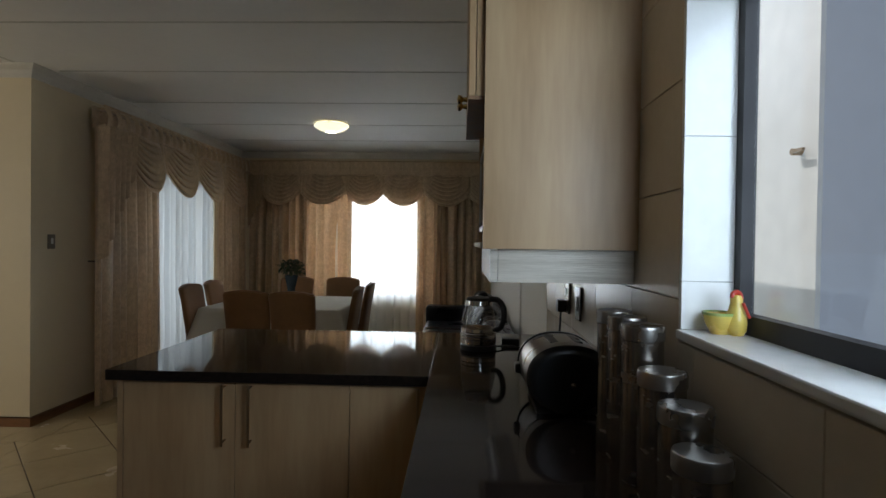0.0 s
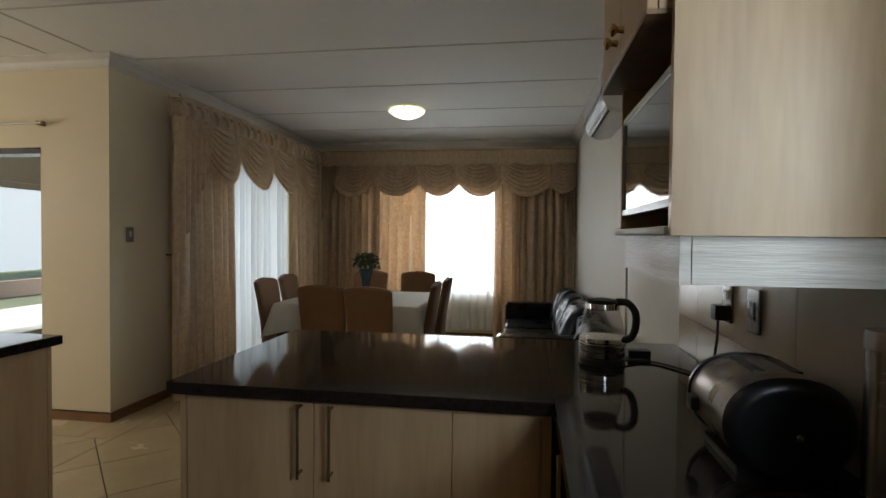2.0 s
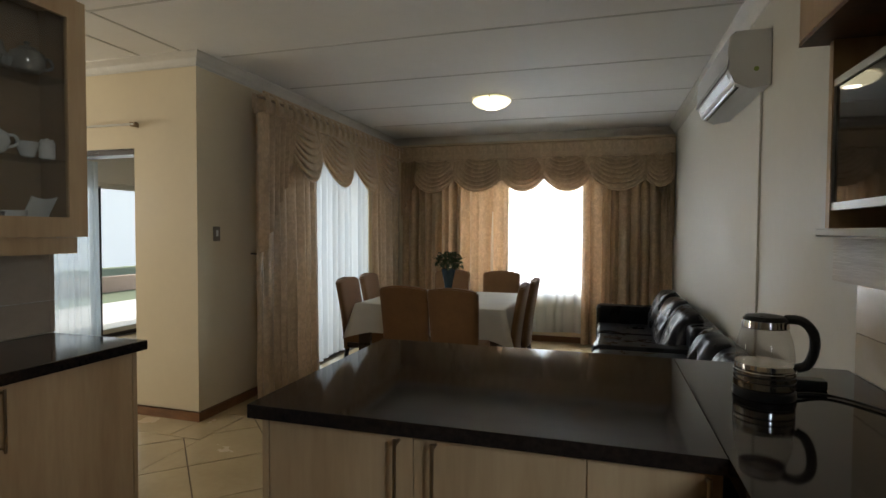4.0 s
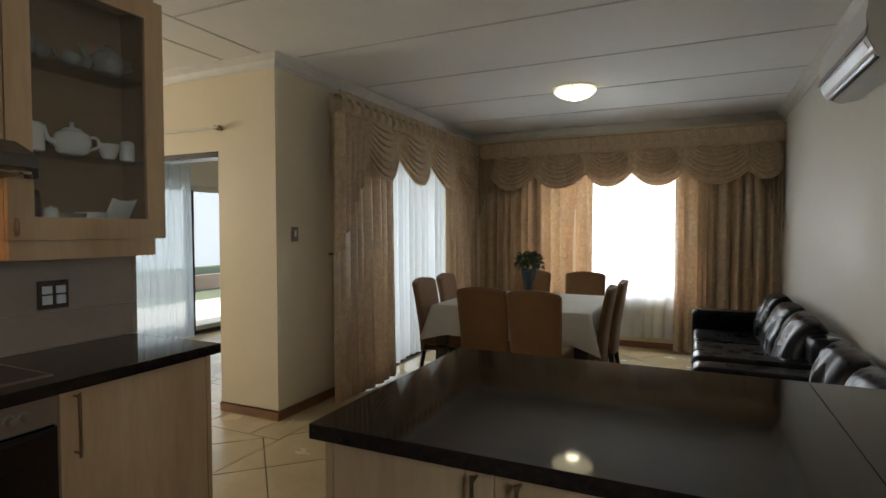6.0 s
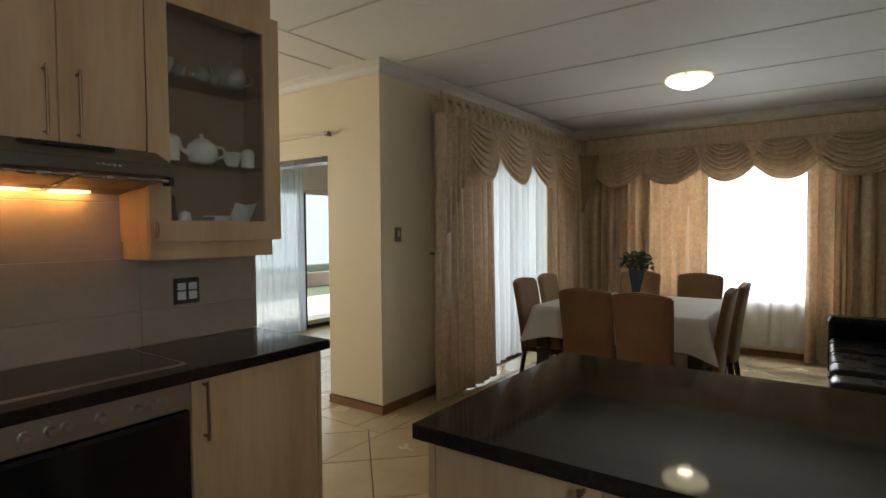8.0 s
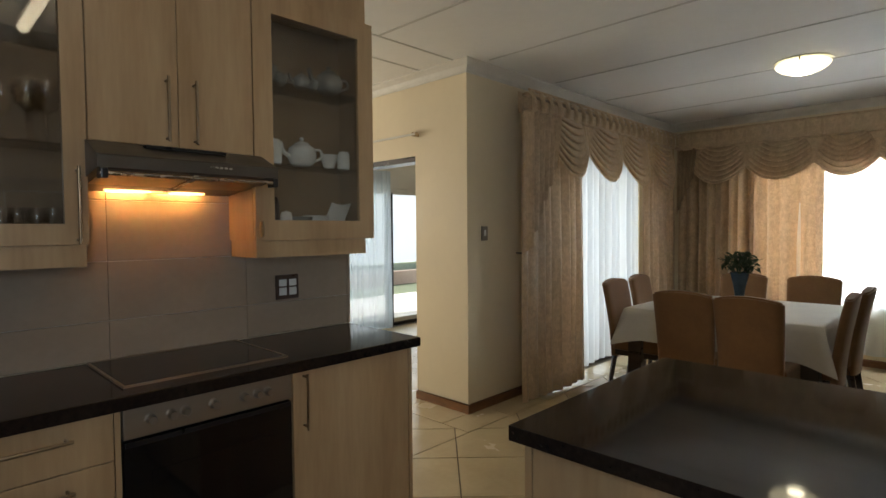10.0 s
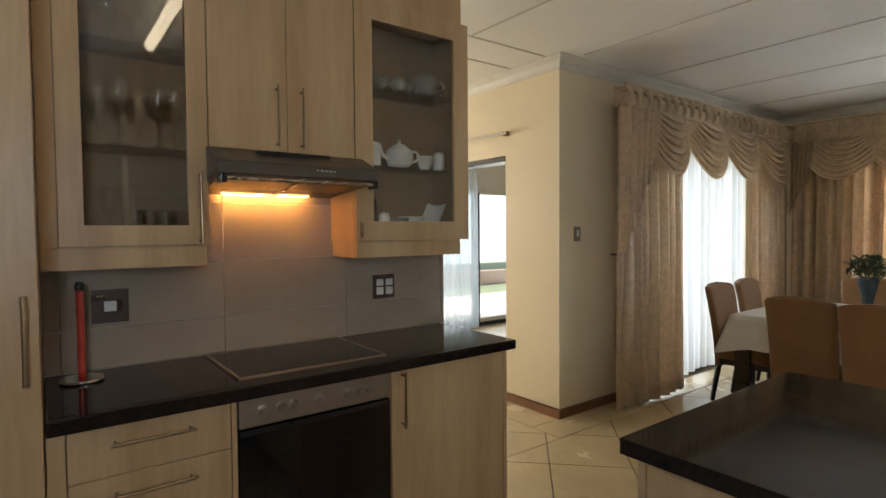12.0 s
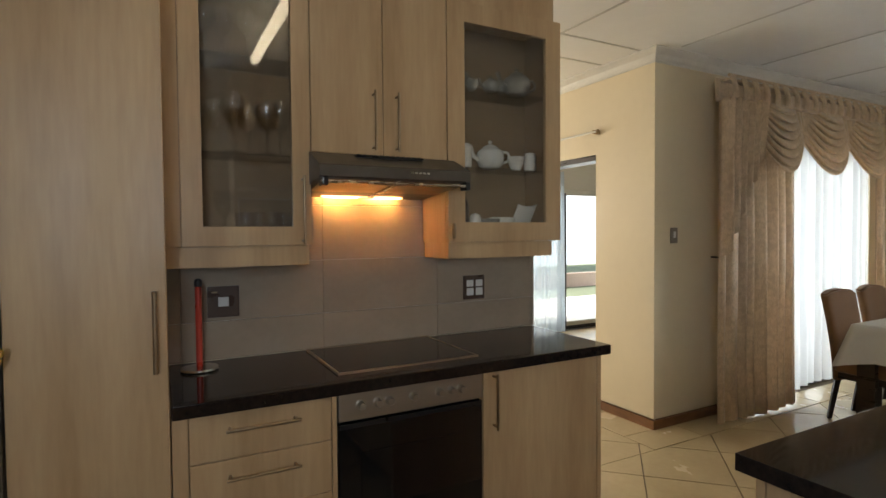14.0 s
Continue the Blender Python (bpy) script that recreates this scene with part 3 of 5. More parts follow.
part("plinth", box_bm(BACK, BX - 0.07, 1.256, 1.78, 0, 0.1), WOOD, oven)
part("window", box_bm(BX, BX + 0.0015, 1.33, 1.71, 0.42, 0.70), OVEN, door)

unit = thing("end_cabinet", "pale ash base cabinet with one wide door", "cabinet", "base units", (-2.38, 2.06, 0))
part("body", box_bm(BACK, BX - 0.02, 1.782, 2.322, 0.1, 0.895), WOOD, unit)
part("plinth", box_bm(BACK, BX - 0.07, 1.782, 2.322, 0, 0.1), WOOD, unit)
part("end_panel", box_bm(BACK, BX + 0.001, 2.324, 2.342, 0, 0.895), WOOD, unit)
d = part("door", door_bm("x", BX, 0.018, 1.784, 2.322, 0.105, 0.895), WOOD, unit)
bar_handle(d, (BX + 0.03, 1.826, 0.70), (BX + 0.03, 1.826, 0.875), (0.03, 0, 0))

top = thing("worktop", "polished black granite worktop on the cooker side", "worktop", "", (-2.37, 1.59, 0.896))
soft(part("slab", box_bm(BACK, FX, 0.80, 2.375, 0.896, TOP, 0.006, 2), GRANITE, top))
HOBRIM = material("bronze_hob_rim", (0.40, 0.29, 0.20), 0.45, 0.8, None, 10)
hob = thing("ceramic_hob", "black ceramic glass hob with a thin steel edge", "hob", "", (-2.4, 1.54, TOP))
part("glass_plate", box_bm(-2.60, -2.205, 1.285, 1.795, TOP, TOP + 0.005), OVEN, hob)
part("rim", box_bm(-2.608, -2.600, 1.277, 1.803, TOP, TOP + 0.0065), HOBRIM, hob)
part("rim", box_bm(-2.205, -2.197, 1.277, 1.803, TOP, TOP + 0.0065), HOBRIM, hob)
part("rim", box_bm(-2.600, -2.205, 1.277, 1.285, TOP, TOP + 0.0065), HOBRIM, hob)
part("rim", box_bm(-2.600, -2.205, 1.795, 1.803, TOP, TOP + 0.0065), HOBRIM, hob)
# tall cupboard and refrigerator
unit = thing("tall_cabinet", "tall pale ash larder cabinet with one long door", "cabinet", "", (-2.37, 0.63, 0))
part("body", box_bm(BACK, -2.118, 0.455, 0.797, 0.1, 2.60), WOOD, unit)
part("plinth", box_bm(BACK, -2.16, 0.455, 0.797, 0, 0.1), WOOD, unit)
d = part("door", box_bm(-2.116, -2.098, 0.457, 0.795, 0.105, 2.60, 0.002, 1), WOOD, unit)
bar_handle(d, (-2.066, 0.767, 1.05), (-2.066, 0.767, 1.235), (0.03, 0, 0), 0.006)

GREYSTEEL = material("grey_fridge_steel", (0.30, 0.30, 0.30), 0.35, 0.6, None, 10, (1, 1, 6))
fr = thing("refrigerator", "grey steel refrigerator with magnets on its door", "refrigerator", "", (-2.35, 0.1, 0))
part("body", box_bm(BACK, -2.10, -0.22, 0.452, 0.03, 1.75, 0.008), GREYSTEEL, fr)
d = soft(part("door", box_bm(-2.098, -2.045, -0.218, 0.451, 0.62, 1.748, 0.012, 3), GREYSTEEL, fr))
soft(part("door", box_bm(-2.098, -2.045, -0.218, 0.451, 0.06, 0.612, 0.012, 3), GREYSTEEL, fr))
part("handle", rod_bm((-2.02, 0.40, 0.80), (-2.02, 0.40, 1.2), 0.011), BLACK, fr)
for y, z, col, w, h in ((0.432, 1.20, YELLOW, 0.04, 0.05), (0.43, 1.02, RED, 0.045, 0.045), (0.42, 0.87, RED, 0.07, 0.03)):
    part("magnet", box_bm(-2.045, -2.036, y - w / 2, y + w / 2, z - h / 2, z + h / 2, 0.004), col, fr)
magnet_bird = lathe_bm([(0, -0.02), (0.018, -0.015), (0.024, 0.0), (0.016, 0.014), (0, 0.018)], (-2.03, 0.447, 1.115), 12)
bmesh.ops.create_uvsphere(magnet_bird, u_segments=10, v_segments=8, radius=0.013, matrix=Matrix.Translation((-2.028, 0.462, 1.133)))
part("magnet", magnet_bird, YELLOW, fr, "small yellow bird magnet")

# wall units
ULO, UHI = 1.350, 2.305


def wall_unit_shell(unit, y0, y1, z0, z1):
    """Sides, back, top and bottom boards of an open-fronted box."""
    t = 0.016
    part("side_panel", box_bm(BACK, UX - 0.022, y0, y0 + t, z0, z1), WOOD, unit)
    part("side_panel", box_bm(BACK, UX - 0.022, y1 - t, y1, z0, z1), WOOD, unit)
    part("bottom_panel", box_bm(BACK, UX - 0.022, y0 + t, y1 - t, z0, z0 + t), WOOD, unit)
    part("top_panel", box_bm(BACK, UX - 0.022, y0 + t, y1 - t, z1 - t, z1), WOOD, unit)
    # thin boards added so the inner faces carry that shade as colour
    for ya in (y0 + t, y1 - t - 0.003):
        part("lining", box_bm(BACK + 0.007, UX - 0.022, ya, ya + 0.003, z0 + t, z1 - t), CABBACK, unit, "inside board in fawn, toned down for shade")
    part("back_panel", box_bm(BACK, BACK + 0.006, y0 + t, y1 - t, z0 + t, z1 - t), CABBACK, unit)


def shelf_board(unit, y0, y1, z):
    return part("shelf", box_bm(BACK + 0.008, UX - 0.05, y0 + 0.017, y1 - 0.017, z - 0.005, z), CABGLASS, unit, "glass shelf")


glass_l = thing("wall_cabinet", "pale ash wall cabinet with a glass door, full of stemware", "cabinet", "wall units", (-2.5, 1.03, ULO))
wall_unit_shell(glass_l, 0.800, 1.252, ULO, UHI)
part("filler", box_bm(UX - 0.02, UX, 0.800, 0.842, ULO, UHI), WOOD, glass_l)
d = glazed_door(glass_l, UX, 0.843, 1.253, ULO, UHI, 0.062, "framed glass door")
bar_handle(d, (UX + 0.03, 1.222, 1.365), (UX + 0.03, 1.222, 1.575), (0.03, 0, 0))
for z in (1.66, 1.985):
    shelf_board(glass_l, 0.800, 1.252, z)
part("pelmet", box_bm(UX - 0.034, UX - 0.013, 0.800, 1.245, ULO - 0.068, ULO - 0.0005), WOOD, glass_l)
part("light_rail", box_bm(BACK, UX - 0.036, 1.226, 1.244, ULO - 0.068, ULO), WOOD, glass_l)

mid = thing("hood_cabinet", "pale ash two-door wall cabinet above the cooker hood", "cabinet", "wall units", (-2.5, 1.52, 1.67))
part("body", box_bm(BACK, UX - 0.022, 1.254, 1.790, 1.672, UHI), WOOD, mid)
for y0, y1, yh in ((1.254, 1.522, 1.483), (1.522, 1.790, 1.574)):
    d = part("door", door_bm("x", UX, 0.018, y0, y1, 1.672, UHI), WOOD, mid)
    bar_handle(d, (UX + 0.03, yh, 1.70), (UX + 0.03, yh, 1.892), (0.03, 0, 0))

glass_r = thing("wall_cabinet", "pale ash wall cabinet with a glass door, full of white china", "cabinet", "wall units", (-2.5, 2.07, ULO))
wall_unit_shell(glass_r, 1.792, 2.352, ULO, UHI)
d = glazed_door(glass_r, UX, 1.792, 2.362, ULO, UHI, 0.078, "framed glass door")
part("knob", lathe_bm([(0.006, -0.03), (0.009, -0.01), (0.009, 0.01), (0.006, 0.03)], (UX + 0.012, 1.812, 1.395), 12), SATIN, d)
for z in (1.66, 1.985):
    shelf_board(glass_r, 1.792, 2.352, z)
part("pelmet", box_bm(UX - 0.034, UX - 0.013, 1.800, 2.322, ULO - 0.066, ULO - 0.0005), WOOD, glass_r)
part("light_rail", box_bm(BACK, UX - 0.036, 1.800, 1.818, ULO - 0.066, ULO), WOOD, glass_r)

part_fascia = thing("wall_unit_fascia", "pale ash fascia board between wall units and ceiling", "fascia", "", (UX - 0.02, 1.57, UHI))
part("board", box_bm(BACK, UX - 0.02, 0.80, 2.338, UHI + 0.002, CEIL - 0.002), WOOD, part_fascia)

# cooker hood
hood = thing("cooker_hood", "dark brown slim cooker hood with two warm lamps lit", "cooker hood", "", (-2.45, 1.52, 1.57))
bm = bmesh.new()
prof = [(BACK, 1.671), (-2.392, 1.671), (-2.27, 1.618), (-2.265, 1.612), (-2.265, 1.578), (-2.275, 1.574), (BACK, 1.530)]
ends = [[bm.verts.new((x, y, z)) for x, z in prof] for y in (1.246, 1.815)]
for i in range(len(prof)):
    j = (i + 1) % len(prof)
    bm.faces.new((ends[0][i], ends[0][j], ends[1][j], ends[1][i]))
bm.faces.new(ends[0])
bm.faces.new(ends[1][::-1])
part("casing", bm, HOODGREY, hood)
sl = part("vent_grille", box_bm(-2.375, -2.345, 1.40, 1.66, 1.655, 1.665), BLACK, hood)
for i in range(12):
    part("slat", box_bm(-2.373, -2.347, 1.405 + i * 0.021, 1.417 + i * 0.021, 1.664, 1.667), HOODGREY, sl)
for i in range(5):
    part("button", box_bm(-2.266, -2.262, 1.57 + i * 0.016, 1.58 + i * 0.016, 1.597, 1.603), STEEL, hood)


def under(x):
    """Height of the sloping underside."""
    return 1.574 - (-2.275 - x) * 0.044 / (-2.275 - BACK)


def sloped(x0, x1, y0, y1, t):
    bm = bmesh.new()
    q = [bm.verts.new((x, y, under(x) - d)) for d in (0.0005, t) for x, y in ((x0, y0), (x1, y0), (x1, y1), (x0, y1))]
    for f in ((3, 2, 1, 0), (4, 5, 6, 7), (0, 1, 5, 4), (1, 2, 6, 5), (2, 3, 7, 6), (3, 0, 4, 7)):
        bm.faces.new([q[i] for i in f])
    return bm


for y0, y1 in ((1.268, 1.522), (1.542, 1.798)):
    part("grease_filter", sloped(-2.49, -2.295, y0, y1, 0.004), SATIN, hood, "metal grease filter")
part("filter_bar", sloped(-2.58, -2.285, 1.524, 1.540, 0.010), STEEL, hood)
soft(part("visor_rail", rod_bm((-2.262, 1.25, 1.560), (-2.262, 1.811, 1.560), 0.005), STEEL, hood))
for y in (1.262, 1.80):
    part("visor_clip", box_bm(-2.30, -2.255, y - 0.01, y + 0.01, 1.545, 1.576, 0.004), BLACK, hood)
part("lamp_lens", box_bm(-2.580, -2.577, 1.335, 1.675, under(-2.58) - 0.007, under(-2.58) - 0.0005), HOOD_LENS, hood, "thin lit lamp strip")
for y in (1.415, 1.60):
    soft(part("bulb", rod_bm((-2.590, y - 0.07, under(-2.59) - 0.0035), (-2.590, y + 0.07, under(-2.59) - 0.0035), 0.0022, seg=12), HOOD_BULB, hood, "lit warm lamp"))

# wall plates on the cooker wall
GUNMETAL = material("polished_gunmetal", (0.30, 0.285, 0.27), 0.22, 0.85, None, 10)
PLATE = material("brown_plate", (0.075, 0.042, 0.030), 0.3, 0, None, 10)


def plate(name, label, axis, c, w, h, keys, mat, category="switch"):
    """A wall plate of bevelled plastic with rocker keys; axis: the way it faces."""
    ob = thing(name, label, category, "", c)
    x, y, z = c
    s = 1 if axis > 0 else -1
    x0, x1 = sorted((x, x + 0.010 * s))
    soft(part("plate", box_bm(x0, x1, y - w / 2, y + w / 2, z - h / 2, z + h / 2, 0.004, 2), mat, ob))
    x0, x1 = sorted((x + 0.010 * s, x + 0.014 * s))
    for ky, kz, kw, kh, km in keys:
        part("rocker", box_bm(x0, x1, y + ky - kw / 2, y + ky + kw / 2, z + kz - kh / 2, z + kz + kh / 2, 0.0015, 1), km, ob)
    return ob


TF = KX + 0.012
plate("cooker_switch", "dark brown cooker isolator switch on the tiles", 1, (TF, 0.985, 1.146), 0.108, 0.112, [(0, 0, 0.036, 0.034, WHITE_PLASTIC), (-0.03, 0.035, 0.02, 0.006, SATIN)], PLATE)
plate("wall_socket", "dark brown double wall socket on the tiles", 1, (TF, 2.045, 1.14), 0.11, 0.108, [(-0.024, 0.019, 0.036, 0.03, WHITE_PLASTIC), (0.024, 0.019, 0.036, 0.03, WHITE_PLASTIC), (-0.024, -0.019, 0.036, 0.034, WHITE_PLASTIC), (0.024, -0.019, 0.036, 0.034, WHITE_PLASTIC)], PLATE, "socket")
plate("light_switch", "grey light switch on the cream wall", 1, (LEFT, 4.013, 1.355), 0.07, 0.11, [(0, 0.005, 0.022, 0.045, WHITE_PLASTIC)], material("grey_plate", (0.20, 0.17, 0.14), 0.35, 0, None, 10))
lk = thing("wall_hook", "small dark metal curtain hook on the wall", "hook", "", (LEFT, 4.43, 1.19))
bm = rod_bm((LEFT, 4.43, 1.19), (LEFT + 0.06, 4.43, 1.19), 0.006)
rod_bm((LEFT + 0.06, 4.40, 1.19), (LEFT + 0.06, 4.46, 1.19), 0.006, bm=bm)
part("hook", bm, BRONZE, lk)

# paper towel holder
th = thing("paper_towel_holder", "red paper towel holder on a round steel base", "kitchen holder", "", (-2.50, 0.895, TOP))
soft(part("base", lathe_bm([(0.0, 0), (0.058, 0), (0.060, 0.004), (0.058, 0.010), (0.02, 0.014), (0, 0.014)], (-2.50, 0.895, TOP), 32), CHROME, th, "polished steel base"))
soft(part("post", rod_bm((-2.50, 0.895, TOP + 0.014), (-2.50, 0.895, 1.215), 0.0105), RED, th))
soft(part("tip", lathe_bm([(0.0105, 0), (0.013, 0.004), (0.013, 0.018), (0.008, 0.026), (0, 0.028)], (-2.50, 0.895, 1.215), 16), BLACK, th))

# ---- kitchen: window side and peninsula ----
PX0, PY0, PY1 = -1.215, 1.805, 2.695
SX = -0.10
TR = RIGHT - 0.012  # tile face
top = thing("worktop", "polished black granite worktop of the peninsula and window side", "worktop", "", (-0.4, 2.2, 0.896))
soft(part("slab", box_bm(PX0, SX - 0.0004, PY0, PY1, 0.900, TOP, 0.002, 2), GRANITE, top, "peninsula slab"))
soft(part("slab", box_bm(SX + 0.0004, TR, -2.1, PY1, 0.900, TOP, 0.002, 2), GRANITE, top, "window-side slab"))

DYF = 1.828  # peninsula fronts
pen = thing("peninsula_cabinet", "pale ash peninsula cabinet with doors on long bar handles", "cabinet", "base units", (-0.65, 2.15, 0))
part("body", box_bm(-1.165, SX - 0.004, DYF + 0.02, 2.50, 0.1, 0.899), WOOD, pen)
part("plinth", box_bm(-1.12, SX - 0.004, DYF + 0.08, 2.48, 0, 0.1), WOOD, pen)
part("end_panel", box_bm(-1.185, -1.167, DYF, 2.52, 0, 0.899), WOOD, pen)
for x0, x1, xh in ((-1.165, -0.770, -0.806), (-0.770, -0.372, -0.714), (-0.372, -0.104, -0.135)):
    d = part("door", door_bm("y", DYF, 0.018, x0, x1, 0.105, 0.893), WOOD, pen)
    bar_handle(d, (xh, DYF - 0.03, 0.695), (xh, DYF - 0.03, 0.882), (0, -0.03, 0))

side = thing("window_side_cabinet", "pale ash base cabinets under the kitchen window", "cabinet", "base units", (0.2, 0.3, 0))
part("body", box_bm(-0.052, TR, -2.1, DYF - 0.005, 0.1, 0.899), WOOD, side)
part("plinth", box_bm(0.0, TR, -2.1, DYF - 0.005, 0, 0.1), WOOD, side)
for i in range(7):
    y0 = -2.0 + i * 0.52
    d = part("door", box_bm(-0.072, -0.054, y0 + 0.0015, min(y0 + 0.5185, DYF - 0.008), 0.105, 0.893, 0.002, 1), WOOD, side)
    bar_handle(d, (-0.102, y0 + 0.45, 0.695), (-0.102, y0 + 0.45, 0.882), (-0.03, 0, 0))

# wall unit by the window: open niche with a framed glass flap, deeper cupboard above
UF = 0.055
uy0, uy1 = 1.31, 1.835
wu = thing("niche_cabinet", "pale ash wall cabinet with an aluminium framed glass flap", "cabinet", "wall units", (0.25, 1.57, 1.37))
part("end_panel", box_bm(UF, RIGHT - 0.001, uy0, uy0 + 0.018, 1.375, 2.60), WOOD, wu)
part("end_panel", box_bm(UF + 0.006, RIGHT - 0.001, uy1 - 0.018, uy1, 1.392, 1.742), WOOD, wu)
part("bottom_panel", box_bm(UF - 0.006, RIGHT - 0.001, uy0 + 0.019, uy1 + 0.012, 1.376, 1.391, 0.002, 1), CORNICE, wu, "white edged bottom board")
part("back_panel", box_bm(RIGHT - 0.02, RIGHT - 0.002, uy0 + 0.019, uy1 - 0.019, 1.392, 1.742), WOOD, wu)
fl = part("flap", frame_bm("x", UF + 0.008, 0.018, uy0 + 0.022, uy1 - 0.006, 1.425, 1.668, 0.014), ALUMINIUM, wu, "aluminium framed glass flap")
FLAPGLASS = material("dark_flap_glass", (0.03, 0.027, 0.025), 0.03, 0, (0.02, 0.018, 0.017), 4, spec=0.9)
part("pane", box_bm(UF + 0.012, UF + 0.018, uy0 + 0.035, uy1 - 0.019, 1.438, 1.655), FLAPGLASS, fl)
ov = thing("top_cabinet", "pale ash cupboard above the niche with a brass knob", "cabinet", "wall units", (0.2, 1.55, 1.745))
part("body", box_bm(0.035, RIGHT - 0.001, uy0 + 0.02, uy1 + 0.02, 1.752, 2.60), WOOD, ov)
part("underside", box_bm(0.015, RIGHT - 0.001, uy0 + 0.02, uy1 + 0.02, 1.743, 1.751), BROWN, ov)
for y0, y1 in ((uy0 + 0.02, 1.59), (1.59, uy1 + 0.02)):
    d = part("door", box_bm(0.015, 0.033, y0 + 0.0015, y1 - 0.0015, 1.752, 2.60, 0.002, 1), WOOD, ov)
    kb = lathe_bm([(0.008, 0), (0.006, 0.012), (0.013, 0.02), (0.013, 0.026), (0, 0.03)], seg=16)
    bmesh.ops.transform(kb, matrix=Matrix.Translation((0.015, (1.55 if y0 < 1.5 else 1.63), 1.80)) @ Matrix.Rotation(radians(-90), 4, "Y"), verts=kb.verts)
    soft(part("knob", kb, BRASS, d, "brass knob"))
pl = thing("cabinet_pelmet", "grained pale wooden pelmet under the wall cabinet", "pelmet", "", (0.25, 1.57, 1.293))
part("front_board", box_bm(0.075, 0.093, uy0 + 0.02, uy1 - 0.002, 1.293, 1.374), PELMET, pl)
part("end_board", box_bm(0.095, RIGHT - 0.014, uy0 + 0.02, uy0 + 0.038, 1.293, 1.374), PELMET, pl)
part("end_board", box_bm(0.095, RIGHT - 0.014, uy1 - 0.02, uy1 - 0.002, 1.293, 1.374), PELMET, pl)

# sockets above the worktop
for y, name, label, cat in ((2.11, "plug_socket", "gunmetal wall socket with a black plug in it", "socket"), (1.92, "wall_switch", "gunmetal upright isolator switch on the tiles", "switch")):
    ob = plate(name, label, -1, (TR, y, 1.178), 0.075, 0.118, [(0, 0.024, 0.03, 0.03, WHITE_PLASTIC)] if y > 2 else [(0, 0.0, 0.03, 0.05, PLATE)], GUNMETAL, cat)
    if y > 2:
        soft(part("plug", box_bm(TR - 0.048, TR - 0.012, y - 0.022, y + 0.022, 1.125, 1.172, 0.006), BLACK, ob))
        soft(part("cord", tube_bm(curve([(TR - 0.032, y, 1.127), (TR - 0.036, y - 0.005, 1.06), (TR - 0.05, y - 0.02, 0.985), (TR - 0.07, y - 0.10, 0.948), (TR - 0.05, 1.90, 0.943)], 8), 0.004), BLACK, ob))

# kettle on its base
KX0, KY0 = 0.084, 2.30
kt = thing("glass_kettle", "glass and steel electric kettle with a black handle", "kettle", "", (KX0, KY0, TOP))
soft(part("base", lathe_bm([(0.0, 0), (0.075, 0), (0.078, 0.006), (0.076, 0.02), (0.070, 0.024), (0, 0.024)], (KX0, KY0, TOP), 36), BLACK, kt))
soft(part("steel_foot", lathe_bm([(0.072, 0.024), (0.075, 0.028), (0.075, 0.072), (0.073, 0.074), (0.073, 0.078), (0.075, 0.08), (0.074, 0.092), (0, 0.092)], (KX0, KY0, TOP), 36), CHROME, kt))
for z in (0.045, 0.06):
    part("groove", lathe_bm([(0.0752, z), (0.0758, z + 0.001), (0.0758, z + 0.003), (0.0752, z + 0.004)], (KX0, KY0, TOP), 36, None, False), BLACK, kt)
jug = soft(part("jug", lathe_bm([(0.073, 0.092), (0.072, 0.12), (0.066, 0.155), (0.058, 0.182), (0.054, 0.192)], (KX0, KY0, TOP), 36, None, False), KETTLEGLASS, kt, "clear glass jug"))
soft(part("collar", lathe_bm([(0.056, 0.188), (0.058, 0.190), (0.056, 0.208), (0.054, 0.210)], (KX0, KY0, TOP), 36, None, False), CHROME, kt))
soft(part("lid", lathe_bm([(0.054, 0.208), (0.056, 0.211), (0.048, 0.220), (0.02, 0.225), (0, 0.226)], (KX0, KY0, TOP), 36), BLACK, kt))
hp = curve([(KX0 + 0.045, KY0 - 0.01, TOP + 0.214), (KX0 + 0.078, KY0 - 0.03, TOP + 0.213), (KX0 + 0.100, KY0 - 0.045, TOP + 0.185), (KX0 + 0.103, KY0 - 0.045, TOP + 0.14), (KX0 + 0.092, KY0 - 0.035, TOP + 0.10), (KX0 + 0.072, KY0 - 0.022, TOP + 0.085)], 6)
soft(part("handle", tube_bm(hp, 0.0125, 10), BLACK, kt))
soft(part("cord", tube_bm(curve([(KX0 + 0.07, KY0, TOP + 0.012), (KX0 + 0.16, KY0 + 0.03, TOP + 0.006), (KX0 + 0.24, KY0 - 0.06, TOP + 0.006), (KX0 + 0.31, KY0 - 0.22, TOP + 0.006)], 8), 0.004), BLACK, kt))
ad = thing("plug_adapter", "black plug adapter lying on the worktop", "adapter", "", (0.22, 2.42, TOP))
soft(part("case", box_bm(0.19, 0.27, 2.395, 2.445, TOP, TOP + 0.028, 0.006), BLACK, ad))

# toaster: fat rounded drum with black end caps
ty0, ty1, tx0, tx1 = 1.405, 1.65, 0.180, 0.410
ts = thing("toaster", "rounded steel toaster with black end caps", "toaster", "", ((tx0 + tx1) / 2, (ty0 + ty1) / 2, TOP))


